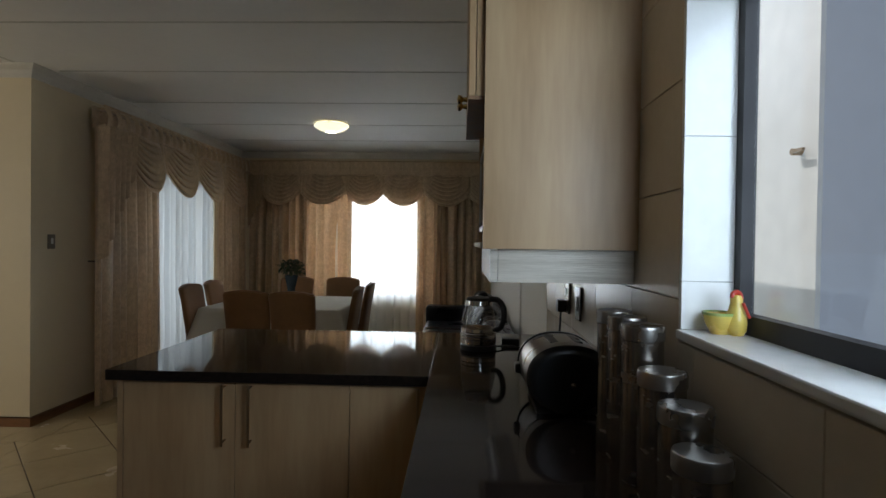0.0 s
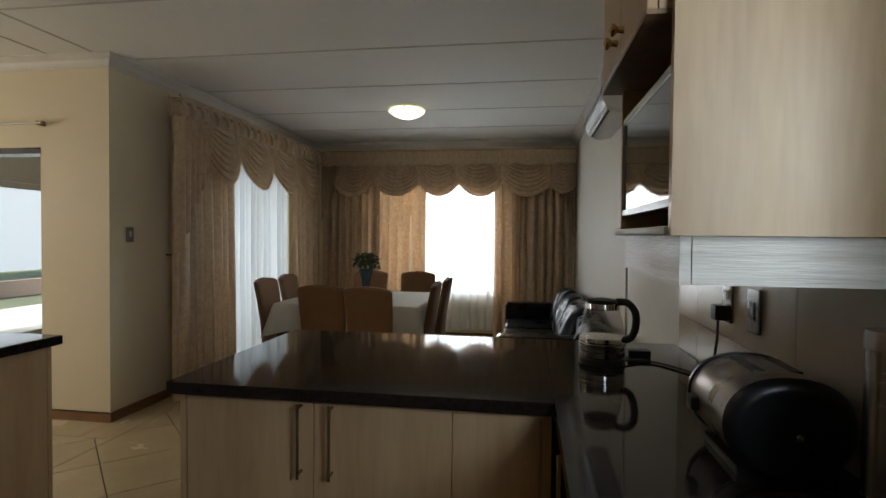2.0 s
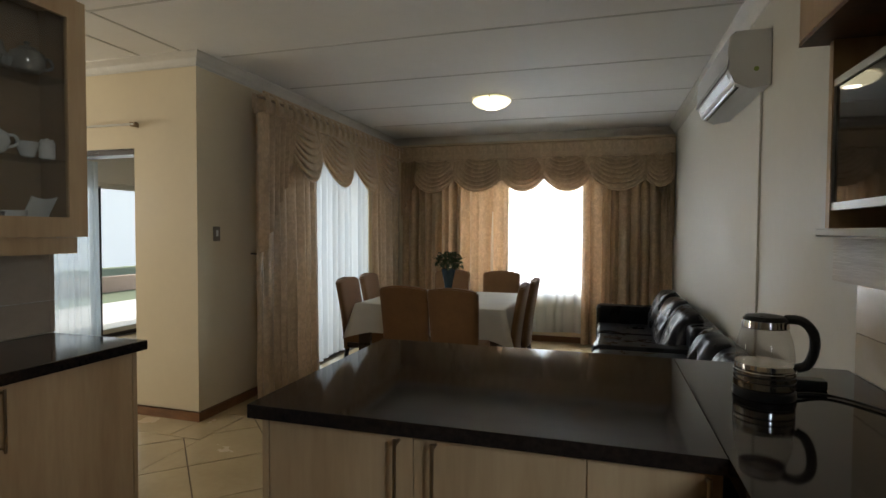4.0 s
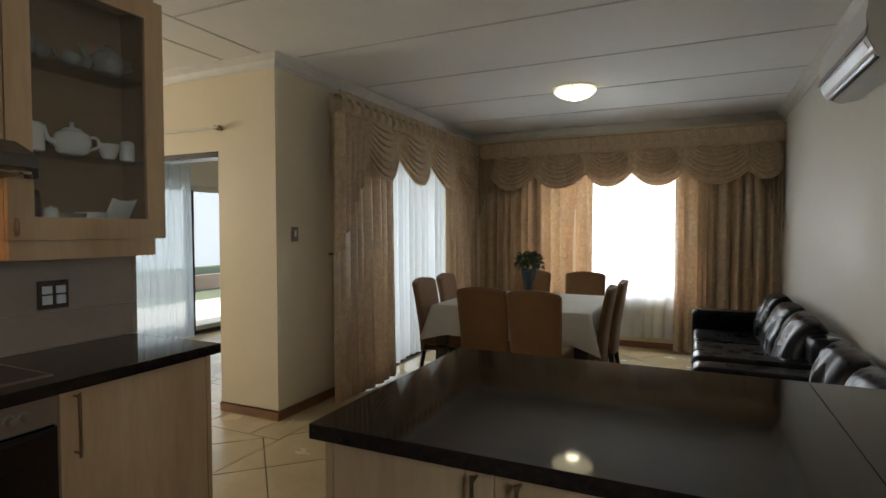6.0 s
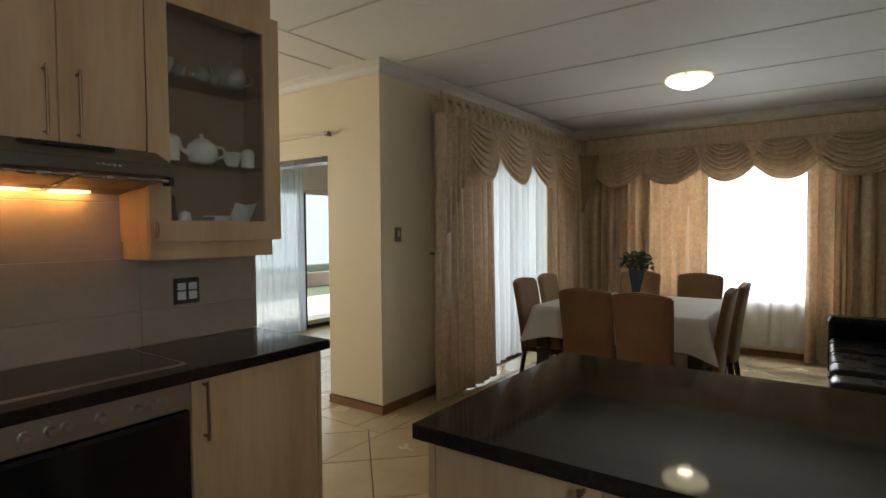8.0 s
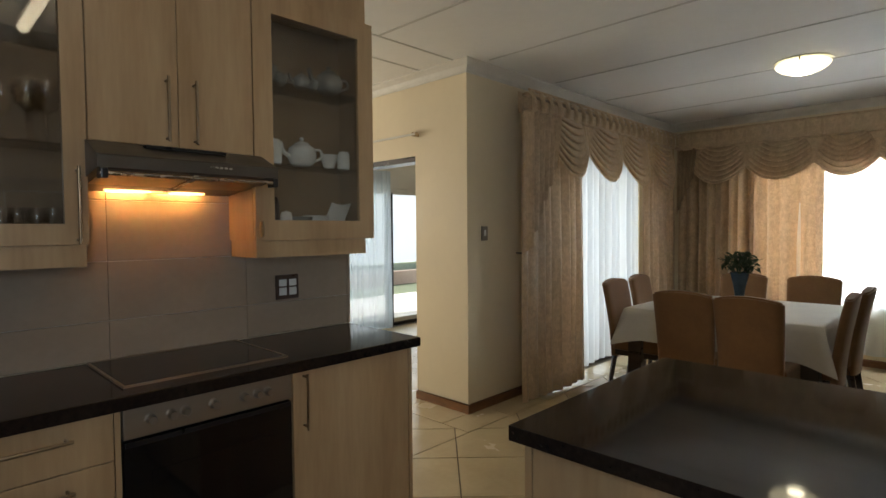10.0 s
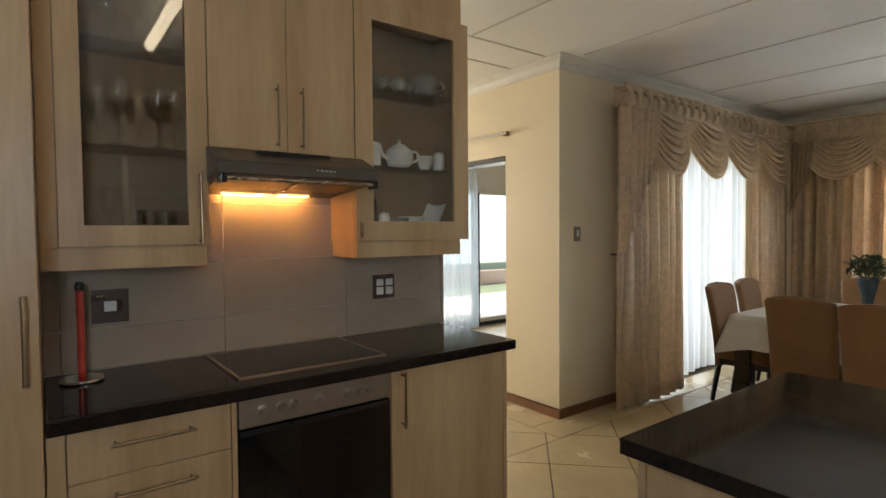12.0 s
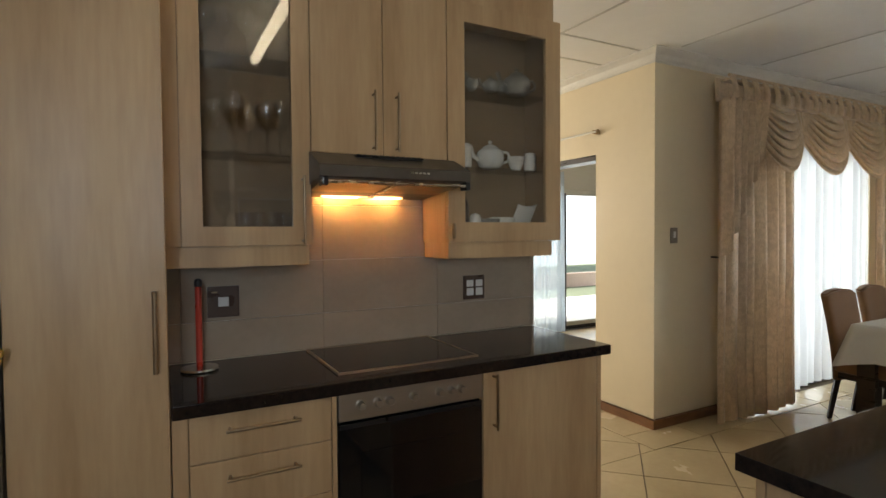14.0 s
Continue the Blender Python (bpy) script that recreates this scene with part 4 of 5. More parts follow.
def drum(ys, grow):
    """Rounded lengthwise drum through (y, swell) stations, closed at both ends."""
    made = bmesh.new()
    rings = []
    for y, swell in ys:
        ring = []
        for k in range(48):
            a = 2 * math.pi * k / 48
            c, s = math.cos(a), math.sin(a)
            px = (tx0 + tx1) / 2 + (0.114 + grow) * swell * math.copysign(abs(c) ** 0.88, c)
            pz = TOP + 0.098 + (0.087 + grow) * (swell if s > 0 else 1.0) * math.copysign(abs(s) ** 0.95, s)
            ring.append(made.verts.new((px, y, pz)))
        rings.append(ring)
    for r0, r1 in zip(rings, rings[1:]):
        for k in range(48):
            made.faces.new((r0[k], r0[(k + 1) % 48], r1[(k + 1) % 48], r1[k]))
    made.faces.new(rings[0][::-1])
    made.faces.new(rings[-1])
    return made


shell = [(ty0 + 0.023 + 0.22 * k / 8 * (ty1 - ty0 - 0.045) / 0.22, 0.985 + 0.03 * math.sin(math.pi * k / 8)) for k in range(9)]
soft(part("shell", drum(shell, 0), TOASTSTEEL, ts, "dark satin steel shell"), 60)
soft(part("end_cap", drum([(ty0, 0.74), (ty0 + 0.006, 0.86), (ty0 + 0.012, 0.93), (ty0 + 0.020, 0.975), (ty0 + 0.024, 0.985)], 0.002), BLACK, ts), 60)
soft(part("end_cap", drum([(ty1 - 0.023, 0.985), (ty1 - 0.012, 0.985), (ty1 - 0.004, 0.94), (ty1, 0.84)], 0.005), BLACK, ts), 60)
part("foot", box_bm(tx0 + 0.03, tx1 - 0.03, ty0 + 0.03, ty1 - 0.03, TOP, TOP + 0.016), BLACK, ts)
for x in (0.262, 0.328):
    part("slot", box_bm(x - 0.011, x + 0.011, ty0 + 0.075, ty1 - 0.05, TOP + 0.168, TOP + 0.1852), BLACK, ts)
soft(part("knob", lathe_bm([(0.0, 0), (0.007, 0), (0.007, 0.004), (0.0, 0.006)], seg=16), STEEL, ts)).matrix_basis = Matrix.Translation((0.30, ty0 + 0.001, TOP + 0.085)) @ Matrix.Rotation(radians(90), 4, "X")
soft(part("lever", box_bm(tx0 - 0.016, tx0 + 0.006, 1.56, 1.60, TOP + 0.075, TOP + 0.105, 0.008), BLACK, ts))

# canisters in falling sizes
for i, (x, y, r, h, lid) in enumerate(((0.362, 1.262, 0.039, 0.302, 0.030), (0.358, 1.158, 0.039, 0.302, 0.030), (0.355, 1.048, 0.040, 0.300, 0.030), (0.357, 0.950, 0.041, 0.235, 0.028), (0.357, 0.852, 0.041, 0.203, 0.028), (0.345, 0.765, 0.040, 0.163, 0.028))):
    cn = thing("canister", "tall brushed steel canister with a steel lid" if i < 3 else "short brushed steel canister with a steel lid", "canister", "canisters on the worktop", (x, y, TOP))
    soft(part("can", lathe_bm([(0, 0), (r * 0.97, 0), (r * 0.98, 0.004), (r * 0.98, h - lid), (0, h - lid)], (x, y, TOP), 40), CANSTEEL, cn))
    soft(part("lid", lathe_bm([(r, h - lid), (r * 1.03, h - lid + 0.002), (r * 1.03, h - 0.006), (r * 0.99, h - 0.001), (r * 0.9, h), (0, h - 0.001)], (x, y, TOP), 40), LIDSTEEL, cn, "satin steel lid"), 25)

# hen-shaped bowl on the sill
HZ = WZ0 + 0.012
hb = thing("hen_bowl", "small yellow and green hen-shaped ceramic bowl on the sill", "bowl", "", (0.485, 1.005, HZ))
soft(part("bowl", lathe_bm([(0, 0), (0.016, 0), (0.018, 0.004), (0.026, 0.020), (0.030, 0.036), (0.028, 0.037), (0.023, 0.02), (0, 0.008)], (0.484, 1.012, HZ), 28), YELLOW, hb))
part("rim", lathe_bm([(0.028, 0.035), (0.0305, 0.035), (0.031, 0.040), (0.0285, 0.040)], (0.484, 1.012, HZ), 28, None, False), GREENISH, hb, "green rim")
soft(part("hen", lathe_bm([(0, 0), (0.012, 0), (0.017, 0.008), (0.0185, 0.022), (0.017, 0.036), (0.0125, 0.050), (0.0105, 0.058), (0.0105, 0.066), (0.007, 0.073), (0, 0.075)], (0.505, 0.995, HZ), 24), YELLOW, hb, "pale yellow hen"))
part("comb", tube_bm(curve([(0.497, 0.995, HZ + 0.068), (0.499, 0.995, HZ + 0.076), (0.505, 0.995, HZ + 0.079), (0.511, 0.995, HZ + 0.074), (0.513, 0.995, HZ + 0.066)], 5), 0.0045, 8), RED, hb, "red comb")
part("wattle", tube_bm(curve([(0.510, 0.981, HZ + 0.060), (0.514, 0.977, HZ + 0.046), (0.520, 0.978, HZ + 0.034)], 5), 0.0028, 8), RED, hb, "red-brown wattle")
# ---- cabinet contents ----


def teapot(at, s, label, mat=None):
    mat = mat or CHINA
    ob = thing("teapot", label, "teapot", "china in the cabinet", at)
    x, y, z = at
    soft(part("pot", lathe_bm([(0, 0), (0.035 * s, 0), (0.05 * s, 0.012 * s), (0.062 * s, 0.045 * s), (0.055 * s, 0.075 * s), (0.036 * s, 0.088 * s), (0, 0.088 * s)], at, 24), mat, ob), 50)
    soft(part("lid", lathe_bm([(0.036 * s, 0.088 * s), (0.030 * s, 0.097 * s), (0.010 * s, 0.104 * s), (0.006 * s, 0.110 * s), (0.011 * s, 0.118 * s), (0, 0.124 * s)], at, 20), mat, ob), 50)
    soft(part("spout", tube_bm(curve([(x, y - 0.052 * s, z + 0.035 * s), (x, y - 0.085 * s, z + 0.055 * s), (x, y - 0.10 * s, z + 0.095 * s)], 6), 0.009 * s, 8), mat, ob))
    soft(part("handle", tube_bm(curve([(x, y + 0.052 * s, z + 0.072 * s), (x, y + 0.09 * s, z + 0.075 * s), (x, y + 0.098 * s, z + 0.045 * s), (x, y + 0.058 * s, z + 0.025 * s)], 6), 0.006 * s, 8), mat, ob))
    return ob


def cup(at, s, label, handle=True, mat=None):
    mat = mat or CHINA
    ob = thing("cup", label, "cup", "china in the cabinet", at)
    x, y, z = at
    soft(part("bowl", lathe_bm([(0, 0), (0.02 * s, 0), (0.024 * s, 0.006 * s), (0.038 * s, 0.04 * s), (0.042 * s, 0.062 * s), (0.039 * s, 0.062 * s), (0.033 * s, 0.03 * s), (0, 0.008 * s)], at, 20), mat, ob), 60)
    if handle:
        soft(part("handle", tube_bm(curve([(x, y + 0.038 * s, z + 0.052 * s), (x, y + 0.06 * s, z + 0.05 * s), (x, y + 0.058 * s, z + 0.025 * s), (x, y + 0.032 * s, z + 0.02 * s)], 5), 0.004 * s, 8), mat, ob))
    return ob


def jar(at, r, h, label, mat):
    ob = thing("jar", label, "jar", "china in the cabinet", at)
    soft(part("pot", lathe_bm([(0, 0), (r * 0.9, 0), (r, h * 0.1), (r, h * 0.8), (r * 0.85, h * 0.86), (0, h * 0.86)], at, 20), mat, ob))
    soft(part("lid", lathe_bm([(r * 0.9, h * 0.86), (r * 0.8, h * 0.93), (r * 0.2, h * 0.96), (r * 0.2, h), (0, h)], at, 20), mat, ob))
    return ob


def goblet(at, s):
    ob = thing("wine_glass", "clear crystal wine glass on a glass shelf", "wine glass", "stemware in the cabinet", at)
    soft(part("foot", lathe_bm([(0, 0), (0.03 * s, 0), (0.03 * s, 0.002), (0.006, 0.008), (0.004, 0.014), (0, 0.014)], at, 18), CRYSTAL, ob))
    soft(part("stem", rod_bm((at[0], at[1], at[2] + 0.012), (at[0], at[1], at[2] + 0.075 * s), 0.0038, seg=10), CRYSTAL, ob))
    soft(part("bowl", lathe_bm([(0.004, 0.075 * s), (0.024 * s, 0.092 * s), (0.034 * s, 0.125 * s), (0.033 * s, 0.145 * s), (0.030 * s, 0.165 * s)], at, 18, None, False), CRYSTAL, ob), 60)
    return ob


def tumbler(at, s):
    ob = thing("tumbler", "small clear glass tumbler", "glass", "stemware in the cabinet", at)
    soft(part("glass", lathe_bm([(0, 0), (0.025 * s, 0), (0.031 * s, 0.085 * s)], at, 18, None, False), CRYSTAL, ob), 60)
    return ob


CX = -2.51
teapot((CX + 0.02, 2.05, 1.66), 1.0, "white china teapot on the glass shelf")
jar((CX + 0.02, 1.915, 1.66), 0.038, 0.105, "white china sugar jar with a lid", CHINA)
cup((CX + 0.02, 2.185, 1.66), 0.95, "white china cup upside up on the shelf", False)
jar((CX + 0.02, 2.262, 1.66), 0.028, 0.085, "white china creamer on the shelf", CHINA)
teapot((CX + 0.02, 2.19, 1.985), 1.0, "grey lustre coffee pot on the upper shelf", LUSTRE)
teapot((CX + 0.02, 2.055, 1.985), 0.6, "small grey lustre teapot on the upper shelf", LUSTRE)
for y, s in ((1.90, 1.05), (1.965, 0.7), (2.115, 0.6)):
    cup((CX + 0.01, y, 1.985), s, "grey lustre cup on the upper shelf", True, LUSTRE)
jar((CX + 0.02, 1.905, ULO + 0.016), 0.032, 0.17, "small dark jar with a white label", PLATE)
jar((CX + 0.05, 1.955, ULO + 0.016), 0.024, 0.105, "small white spice box in the cabinet", CHINA)
cup((CX + 0.02, 2.035, ULO + 0.016), 1.3, "grey glass cup in the cabinet", True, LUSTRE)
cup((CX + 0.0, 2.125, ULO + 0.016), 1.4, "small white china cup", False)
dish = thing("serving_dish", "white square china dish leaning in the cabinet", "dish", "", (CX, 2.20, ULO + 0.016))
bm = grid_bm(6, 6, lambda u, v: (CX - 0.02 + 0.05 * v, 2.16 + 0.10 * u + 0.03 * v, ULO + 0.018 + 0.135 * v + 0.01 * (2 * u - 1) ** 2))
dd = part("dish", bm, CHINA, dish)
dd.modifiers.new("thick", "SOLIDIFY").thickness = 0.006
for i, (y, x) in enumerate(((0.895, -2.46), (0.955, -2.50), (1.005, -2.44), (1.06, -2.49), (1.115, -2.45), (1.17, -2.50), (0.925, -2.56), (1.03, -2.56), (1.14, -2.56))):
    goblet((x, y, 1.66), 0.98 + 0.10 * (i % 3))
for y, x in ((0.93, -2.49), (0.99, -2.53), (1.06, -2.48), (1.13, -2.52)):
    goblet((x, y, 1.985), 1.0)
for y, x in ((1.045, -2.47), (1.09, -2.51), (1.13, -2.46), (1.175, -2.50)):
    tumbler((x, y, ULO + 0.016), 1.15)
goblet((-2.52, 0.985, ULO + 0.016), 1.05)

# ---- ceiling lights ----
LXC, LYC = -1.37, 5.63
cl = thing("ceiling_light", "round opal glass ceiling light, lit warm", "ceiling light", "", (LXC, LYC, CEIL))
soft(part("rim", lathe_bm([(0.135, 0), (0.186, -0.002), (0.190, -0.006), (0.184, -0.009), (0.13, -0.010)], (LXC, LYC, CEIL), 48, None, False), CORNICE, cl, "white metal rim"), 60)
soft(part("bowl", lathe_bm([(0.125, -0.013), (0.160, -0.016), (0.177, -0.027), (0.178, -0.034), (0.166, -0.050), (0.136, -0.072), (0.090, -0.090), (0.058, -0.096)], (LXC, LYC, CEIL), 48, None, False), LAMP_GLASS, cl, "lit opal glass bowl"), 80)
soft(part("bowl_centre", lathe_bm([(0.058, -0.096), (0.030, -0.0985), (0, -0.099)], (LXC, LYC, CEIL), 48, None, False), LAMP_CORE, cl, "brightest glass under the bulb"), 80)
for k in range(3):
    a = 2 * math.pi * k / 3 + 0.6
    part("clip", rod_bm((LXC + 0.180 * math.cos(a), LYC + 0.180 * math.sin(a), CEIL - 0.008), (LXC + 0.179 * math.cos(a), LYC + 0.179 * math.sin(a), CEIL - 0.034), 0.006), SATIN, cl)
tl = thing("tube_light", "lit fluorescent tube light on the kitchen ceiling", "tube light", "", (-1.05, 1.39, CEIL))
part("batten", box_bm(-1.67, -0.43, 1.365, 1.415, CEIL - 0.036, CEIL, 0.004), WHITE_PLASTIC, tl)
part("tube", rod_bm((-1.64, 1.39, CEIL - 0.068), (-0.46, 1.39, CEIL - 0.068), 0.030), TUBE, tl, "lit white tube")
for x in (-1.655, -0.445):
    part("holder", box_bm(x - 0.012, x + 0.012, 1.372, 1.408, CEIL - 0.085, CEIL - 0.045, 0.003), WHITE_PLASTIC, tl)

# ---- curtains ----


def folds(u, width, wave, phase, amp):
    """Depth of the folds at u along a cloth of that width: rounded ridges side by side, narrow deep creases between."""
    a = math.pi * u * width / wave + phase
    a += 0.38 * math.sin(0.62 * a + phase) + 0.15 * math.sin(1.7 * a)
    hump = abs(math.sin(a)) ** 0.9
    tall = 0.8 + 0.3 * math.sin(0.83 * a + 2 * phase)
    return amp * tall * (2.0 * hump - 1.2) + 0.2 * amp * math.sin(0.37 * a + phase * 2)


def hang(name, parent, a, b, out, z0, z1, wave, amp, phase, mat, flare=0.0, lean=0.0, label=""):
    """A pleated length of cloth from a to b in plan, folds swinging along out."""
    a, b, out = Vector((*a, 0)), Vector((*b, 0)), Vector((*out, 0))
    width = (b - a).length
    nu = max(24, int(width / wave * 22))

    def at(u, v):
        z = z1 + (z0 - z1) * v
        tight = 0.55 + 0.45 * min(1, v * 2.2)
        d = folds(u, width, wave, phase, amp) * tight + 0.012 * noise.noise(Vector((u * width * 3, v * 2.5, phase)))
        d *= min(1.0, 0.15 + min(u, 1 - u) * width / 0.09)
        along = a + (b - a) * (u + lean * v * (1 - u) + flare * v * (u - 0.5))
        hem = 0.008 * math.sin(u * width * 9 + phase) if v > 0.99 else 0
        return (along + out * (d + 0.02 * v)) + Vector((0, 0, z + hem))
    ob = part(name, grid_bm(nu, 22, at), mat, parent, label, True)
    if mat is DRAPE:
        part("hem", grid_bm(nu, 3, lambda u, v: Vector(at(u, 0.955 + 0.0449 * v)) + out * 0.004), mat, parent, "", True)
        part("heading_tape", grid_bm(nu, 2, lambda u, v: Vector(at(u, 0.03 * v)) + out * 0.004), mat, parent, "", True)
    return ob


def swag(parent, a, b, out, ztop, drop, end_drop, phase, mat):
    """One scooped swag of a valance: rolled folds hung between two gathered corners, over a plain flank cloth."""
    a, b, out = Vector((*a, 0)), Vector((*b, 0)), Vector((*out, 0))
    n = 7.5

    def flank(u, v):
        e = abs(2 * u - 1)
        fan = 0.016 * math.sin(26 * u + phase) * (0.3 + v)
        return a + (b - a) * u + out * (0.022 + fan + 0.03 * v) + Vector((0, 0, ztop - v * (end_drop + 0.02 + 0.06 * (1 - e))))

    def at(u, v):
        c = 2 * u - 1
        e = abs(c)
        wide = 0.52 + 0.48 * v ** 0.9
        end_z = ztop - end_drop * v ** 1.15
        mid_z = ztop - 0.015 - drop * v
        sag = 1 - e ** 2.0
        z = end_z + (mid_z - end_z) * sag + 0.005 * math.sin(5 * u + phase + 3 * v)
        r = (n * v ** 0.95 + 0.08 * math.sin(3 * u + phase)) % 1.0
        ridge = abs(math.sin(math.pi * r)) ** 0.5
        fade = (1 - e ** 3) * (0.3 + 0.7 * min(1, (1 - v) * 7 + 0.3))
        d = 0.045 + 0.045 * sag * (0.35 + 0.65 * v) + 0.052 * ridge * (0.10 + 0.90 * fade)
        z -= 0.042 * ridge * fade
        shift = 0.05 * math.sin(phase) * (1 - v)
        return a + (b - a) * (0.5 + shift + c / 2 * wide) + out * d + Vector((0, 0, z))
    made = part("swag", grid_bm(30, 150, at), mat, parent, "", True)
    part("flank", grid_bm(40, 8, flank), mat, made, "", True)
    return made


def band(parent, a, b, out, z0, z1, pleat, deep, mat):
    """A stiff heading between two cords: slanting puffed loops before a recessed strip, or low flat pleats."""
    a, b, out = Vector((*a, 0)), Vector((*b, 0)), Vector((*out, 0))
    width = (b - a).length
    along = (b - a).normalized()
    count = int(width / pleat)
    pleat = width / count
    hollow = -0.05 if deep > 0.02 else 0.048
    bd = part("heading", grid_bm(count * 6, 3, lambda u, v: a + (b - a) * u + out * (hollow + 0.004 * math.sin(u * count * 6.28)) + Vector((0, 0, z1 + (z0 - z1) * v))), mat, parent, "pleated heading", True)
    waist, flat = (0.26, 0.90) if deep > 0.02 else (0.80, 0.97)

    def loop(u, v):
        c = 2 * u - 1
        half = pleat / 2 * (flat + (waist - flat) * math.sin(math.pi * v) ** 0.8)
        slant = (0.34 if deep > 0.02 else 0.0) * pleat * (v - 0.5)
        puff = (0.15 + 0.45 * math.sin(math.pi * v)) * deep * (1 - c * c) ** 0.6
        return along * (pleat / 2 + half * c + slant) + out * (0.052 + puff) + Vector((0, 0, z1 + (z0 - z1) * v))
    first = part("loop", grid_bm(8, 10, loop), mat, bd, "", True)
    first.matrix_basis = Matrix.Translation(a) @ first.matrix_basis
    for k in range(1, count):
        ob = new("loop", first.data)
        ob.parent, ob.matrix_parent_inverse = bd, first.matrix_parent_inverse
        ob.matrix_basis = Matrix.Translation(a + along * pleat * k)
    for z in (z0 + 0.006, z1 - 0.006):
        part("cord", tube_bm([tuple(a + out * (0.050 + 0.1 * deep) + Vector((0, 0, z))), tuple(b + out * (0.050 + 0.1 * deep) + Vector((0, 0, z)))], 0.012, 8), mat, bd)
    return bd


def tail(parent, at0, along, out, z1, length, width, mat):
    """A cascading tail: folded cloth cut on a slant."""
    at0, along, out = Vector((*at0, 0)), Vector((*along, 0)), Vector((*out, 0))

    def at(u, v):
        low = length * (1 - 0.62 * u)
        d = 0.085 - 0.075 * abs(math.cos(math.pi * 5.5 * u)) ** 1.7
        return at0 + along * (width * (u * (1 - 0.15 * v))) + out * (d + 0.02 * u) + Vector((0, 0, z1 - low * v + 0.012 * math.sin(9 * u + 4 * v)))
    return part("tail", grid_bm(64, 20, at), mat, parent, "", True)


CXL = -2.99   # plane of the left curtains
CYF = 7.40    # plane of the far curtains
cv = thing("drape", "gold-brown damask drape hanging to the floor by the terrace door", "curtain", "drapes", (CXL, 4.75, 0))
hang("cloth", cv, (CXL + 0.025, 4.27), (CXL + 0.025, 5.19), (1, 0), 0.015, 2.30, 0.118, 0.030, 0.4, DRAPE, 0.05)
cv = thing("drape", "gold-brown damask drape in the corner by the terrace door", "curtain", "drapes", (CXL, 6.9, 0))
hang("cloth", cv, (CXL + 0.025, 6.46), (CXL + 0.025, 7.32), (1, 0), 0.015, 2.30, 0.118, 0.030, 1.4, DRAPE)
cv = thing("voile_curtain", "white voile curtain, bright with daylight, before the terrace door", "curtain", "voile curtains", (CXL - 0.07, 5.8, 0))
hang("cloth", cv, (CXL - 0.085, 5.08), (CXL - 0.085, 6.58), (1, 0), 0.085, 2.35, 0.12, 0.030, 2.0, SHEER)
cv = thing("drape", "gold-brown damask drape on the blank wall beside the window", "curtain", "drapes", (-2.5, CYF, 0))
hang("cloth", cv, (-2.93, CYF), (-2.13, CYF), (0, -1), 0.015, 2.30, 0.112, 0.056, 0.9, DRAPE)
cv = thing("drape", "gold-brown damask drape glowing orange before the dining window", "curtain", "drapes", (-1.85, CYF, 0))
hang("cloth", cv, (-2.22, CYF + 0.025), (-1.50, CYF + 0.01), (0, -1), 0.015, 2.30, 0.15, 0.050, 2.2, DRAPE)
cv = thing("drape", "gold-brown damask drape between the window and the sofa corner", "curtain", "drapes", (0, CYF, 0))
hang("cloth", cv, (-0.60, CYF), (0.42, CYF), (0, -1), 0.015, 2.30, 0.112, 0.056, 0.2, DRAPE, 0.0)
cv = thing("voile_curtain", "white voile curtain, bright with daylight, over the dining window", "curtain", "voile curtains", (-1.1, CYF + 0.06, 0))
hang("cloth", cv, (-2.2, CYF + 0.065), (-0.50, CYF + 0.065), (0, -1), 0.13, 2.35, 0.11, 0.016, 1.0, SHEER)

cv = thing("voile_curtain", "pale blue-white voile drawn aside at the lounge door", "curtain", "voile curtains", (LX + 0.08, 5.0, 0))
hang("cloth", cv, (LX + 0.09, 4.62), (LX + 0.09, 5.70), (1, 0), 0.03, 2.2, 0.09, 0.018, 1.7, THIN_VOILE)

VLX, VFY = -2.945, 7.355
val = thing("valance", "gold-brown swagged damask valance over the terrace door", "valance", "valances", (VLX, 5.9, 2.3))
band(val, (VLX, 4.27), (VLX, 7.40), (1, 0), 2.295, 2.462, 0.122, 0.048, DRAPE)
for i, (y0, y1) in enumerate(((4.58, 5.20), (5.16, 5.86), (5.82, 6.50), (6.46, 7.20))):
    swag(val, (VLX, y0), (VLX, y1), (1, 0), 2.318, 0.47, 0.25, i * 1.7, DRAPE)
tail(val, (VLX, 4.26), (0, 1), (1, 0), 2.30, 1.10, 0.40, DRAPE)
part("backing", box_bm(CXL - 0.05, VLX + 0.01, 4.33, 7.42, 2.44, 2.458), DRAPE, val)
val = thing("valance", "gold-brown swagged damask valance over the dining window", "valance", "valances", (-1.3, VFY, 2.3))
band(val, (-2.90, VFY), (0.43, VFY), (0, -1), 2.285, 2.480, 0.135, 0.007, DRAPE)
xs = (-2.74, -2.19, -1.57, -1.06, -0.50, 0.14)
for i in range(5):
    swag(val, (xs[i] - 0.02, VFY), (xs[i + 1] + 0.02, VFY), (0, -1), 2.308, 0.40, 0.25, i * 1.3 + 0.5, DRAPE)
swag(val, (0.10, VFY), (0.43, VFY), (0, -1), 2.308, 0.37, 0.28, 2.0, DRAPE)
tail(val, (-2.93, VFY), (1, 0), (0, -1), 2.29, 0.75, 0.24, DRAPE)
tail(val, (0.43, VFY), (-1, 0), (0, -1), 2.29, 0.95, 0.22, DRAPE)
part("backing", box_bm(-2.92, 0.43, VFY - 0.01, CYF + 0.05, 2.45, 2.47), DRAPE, val)

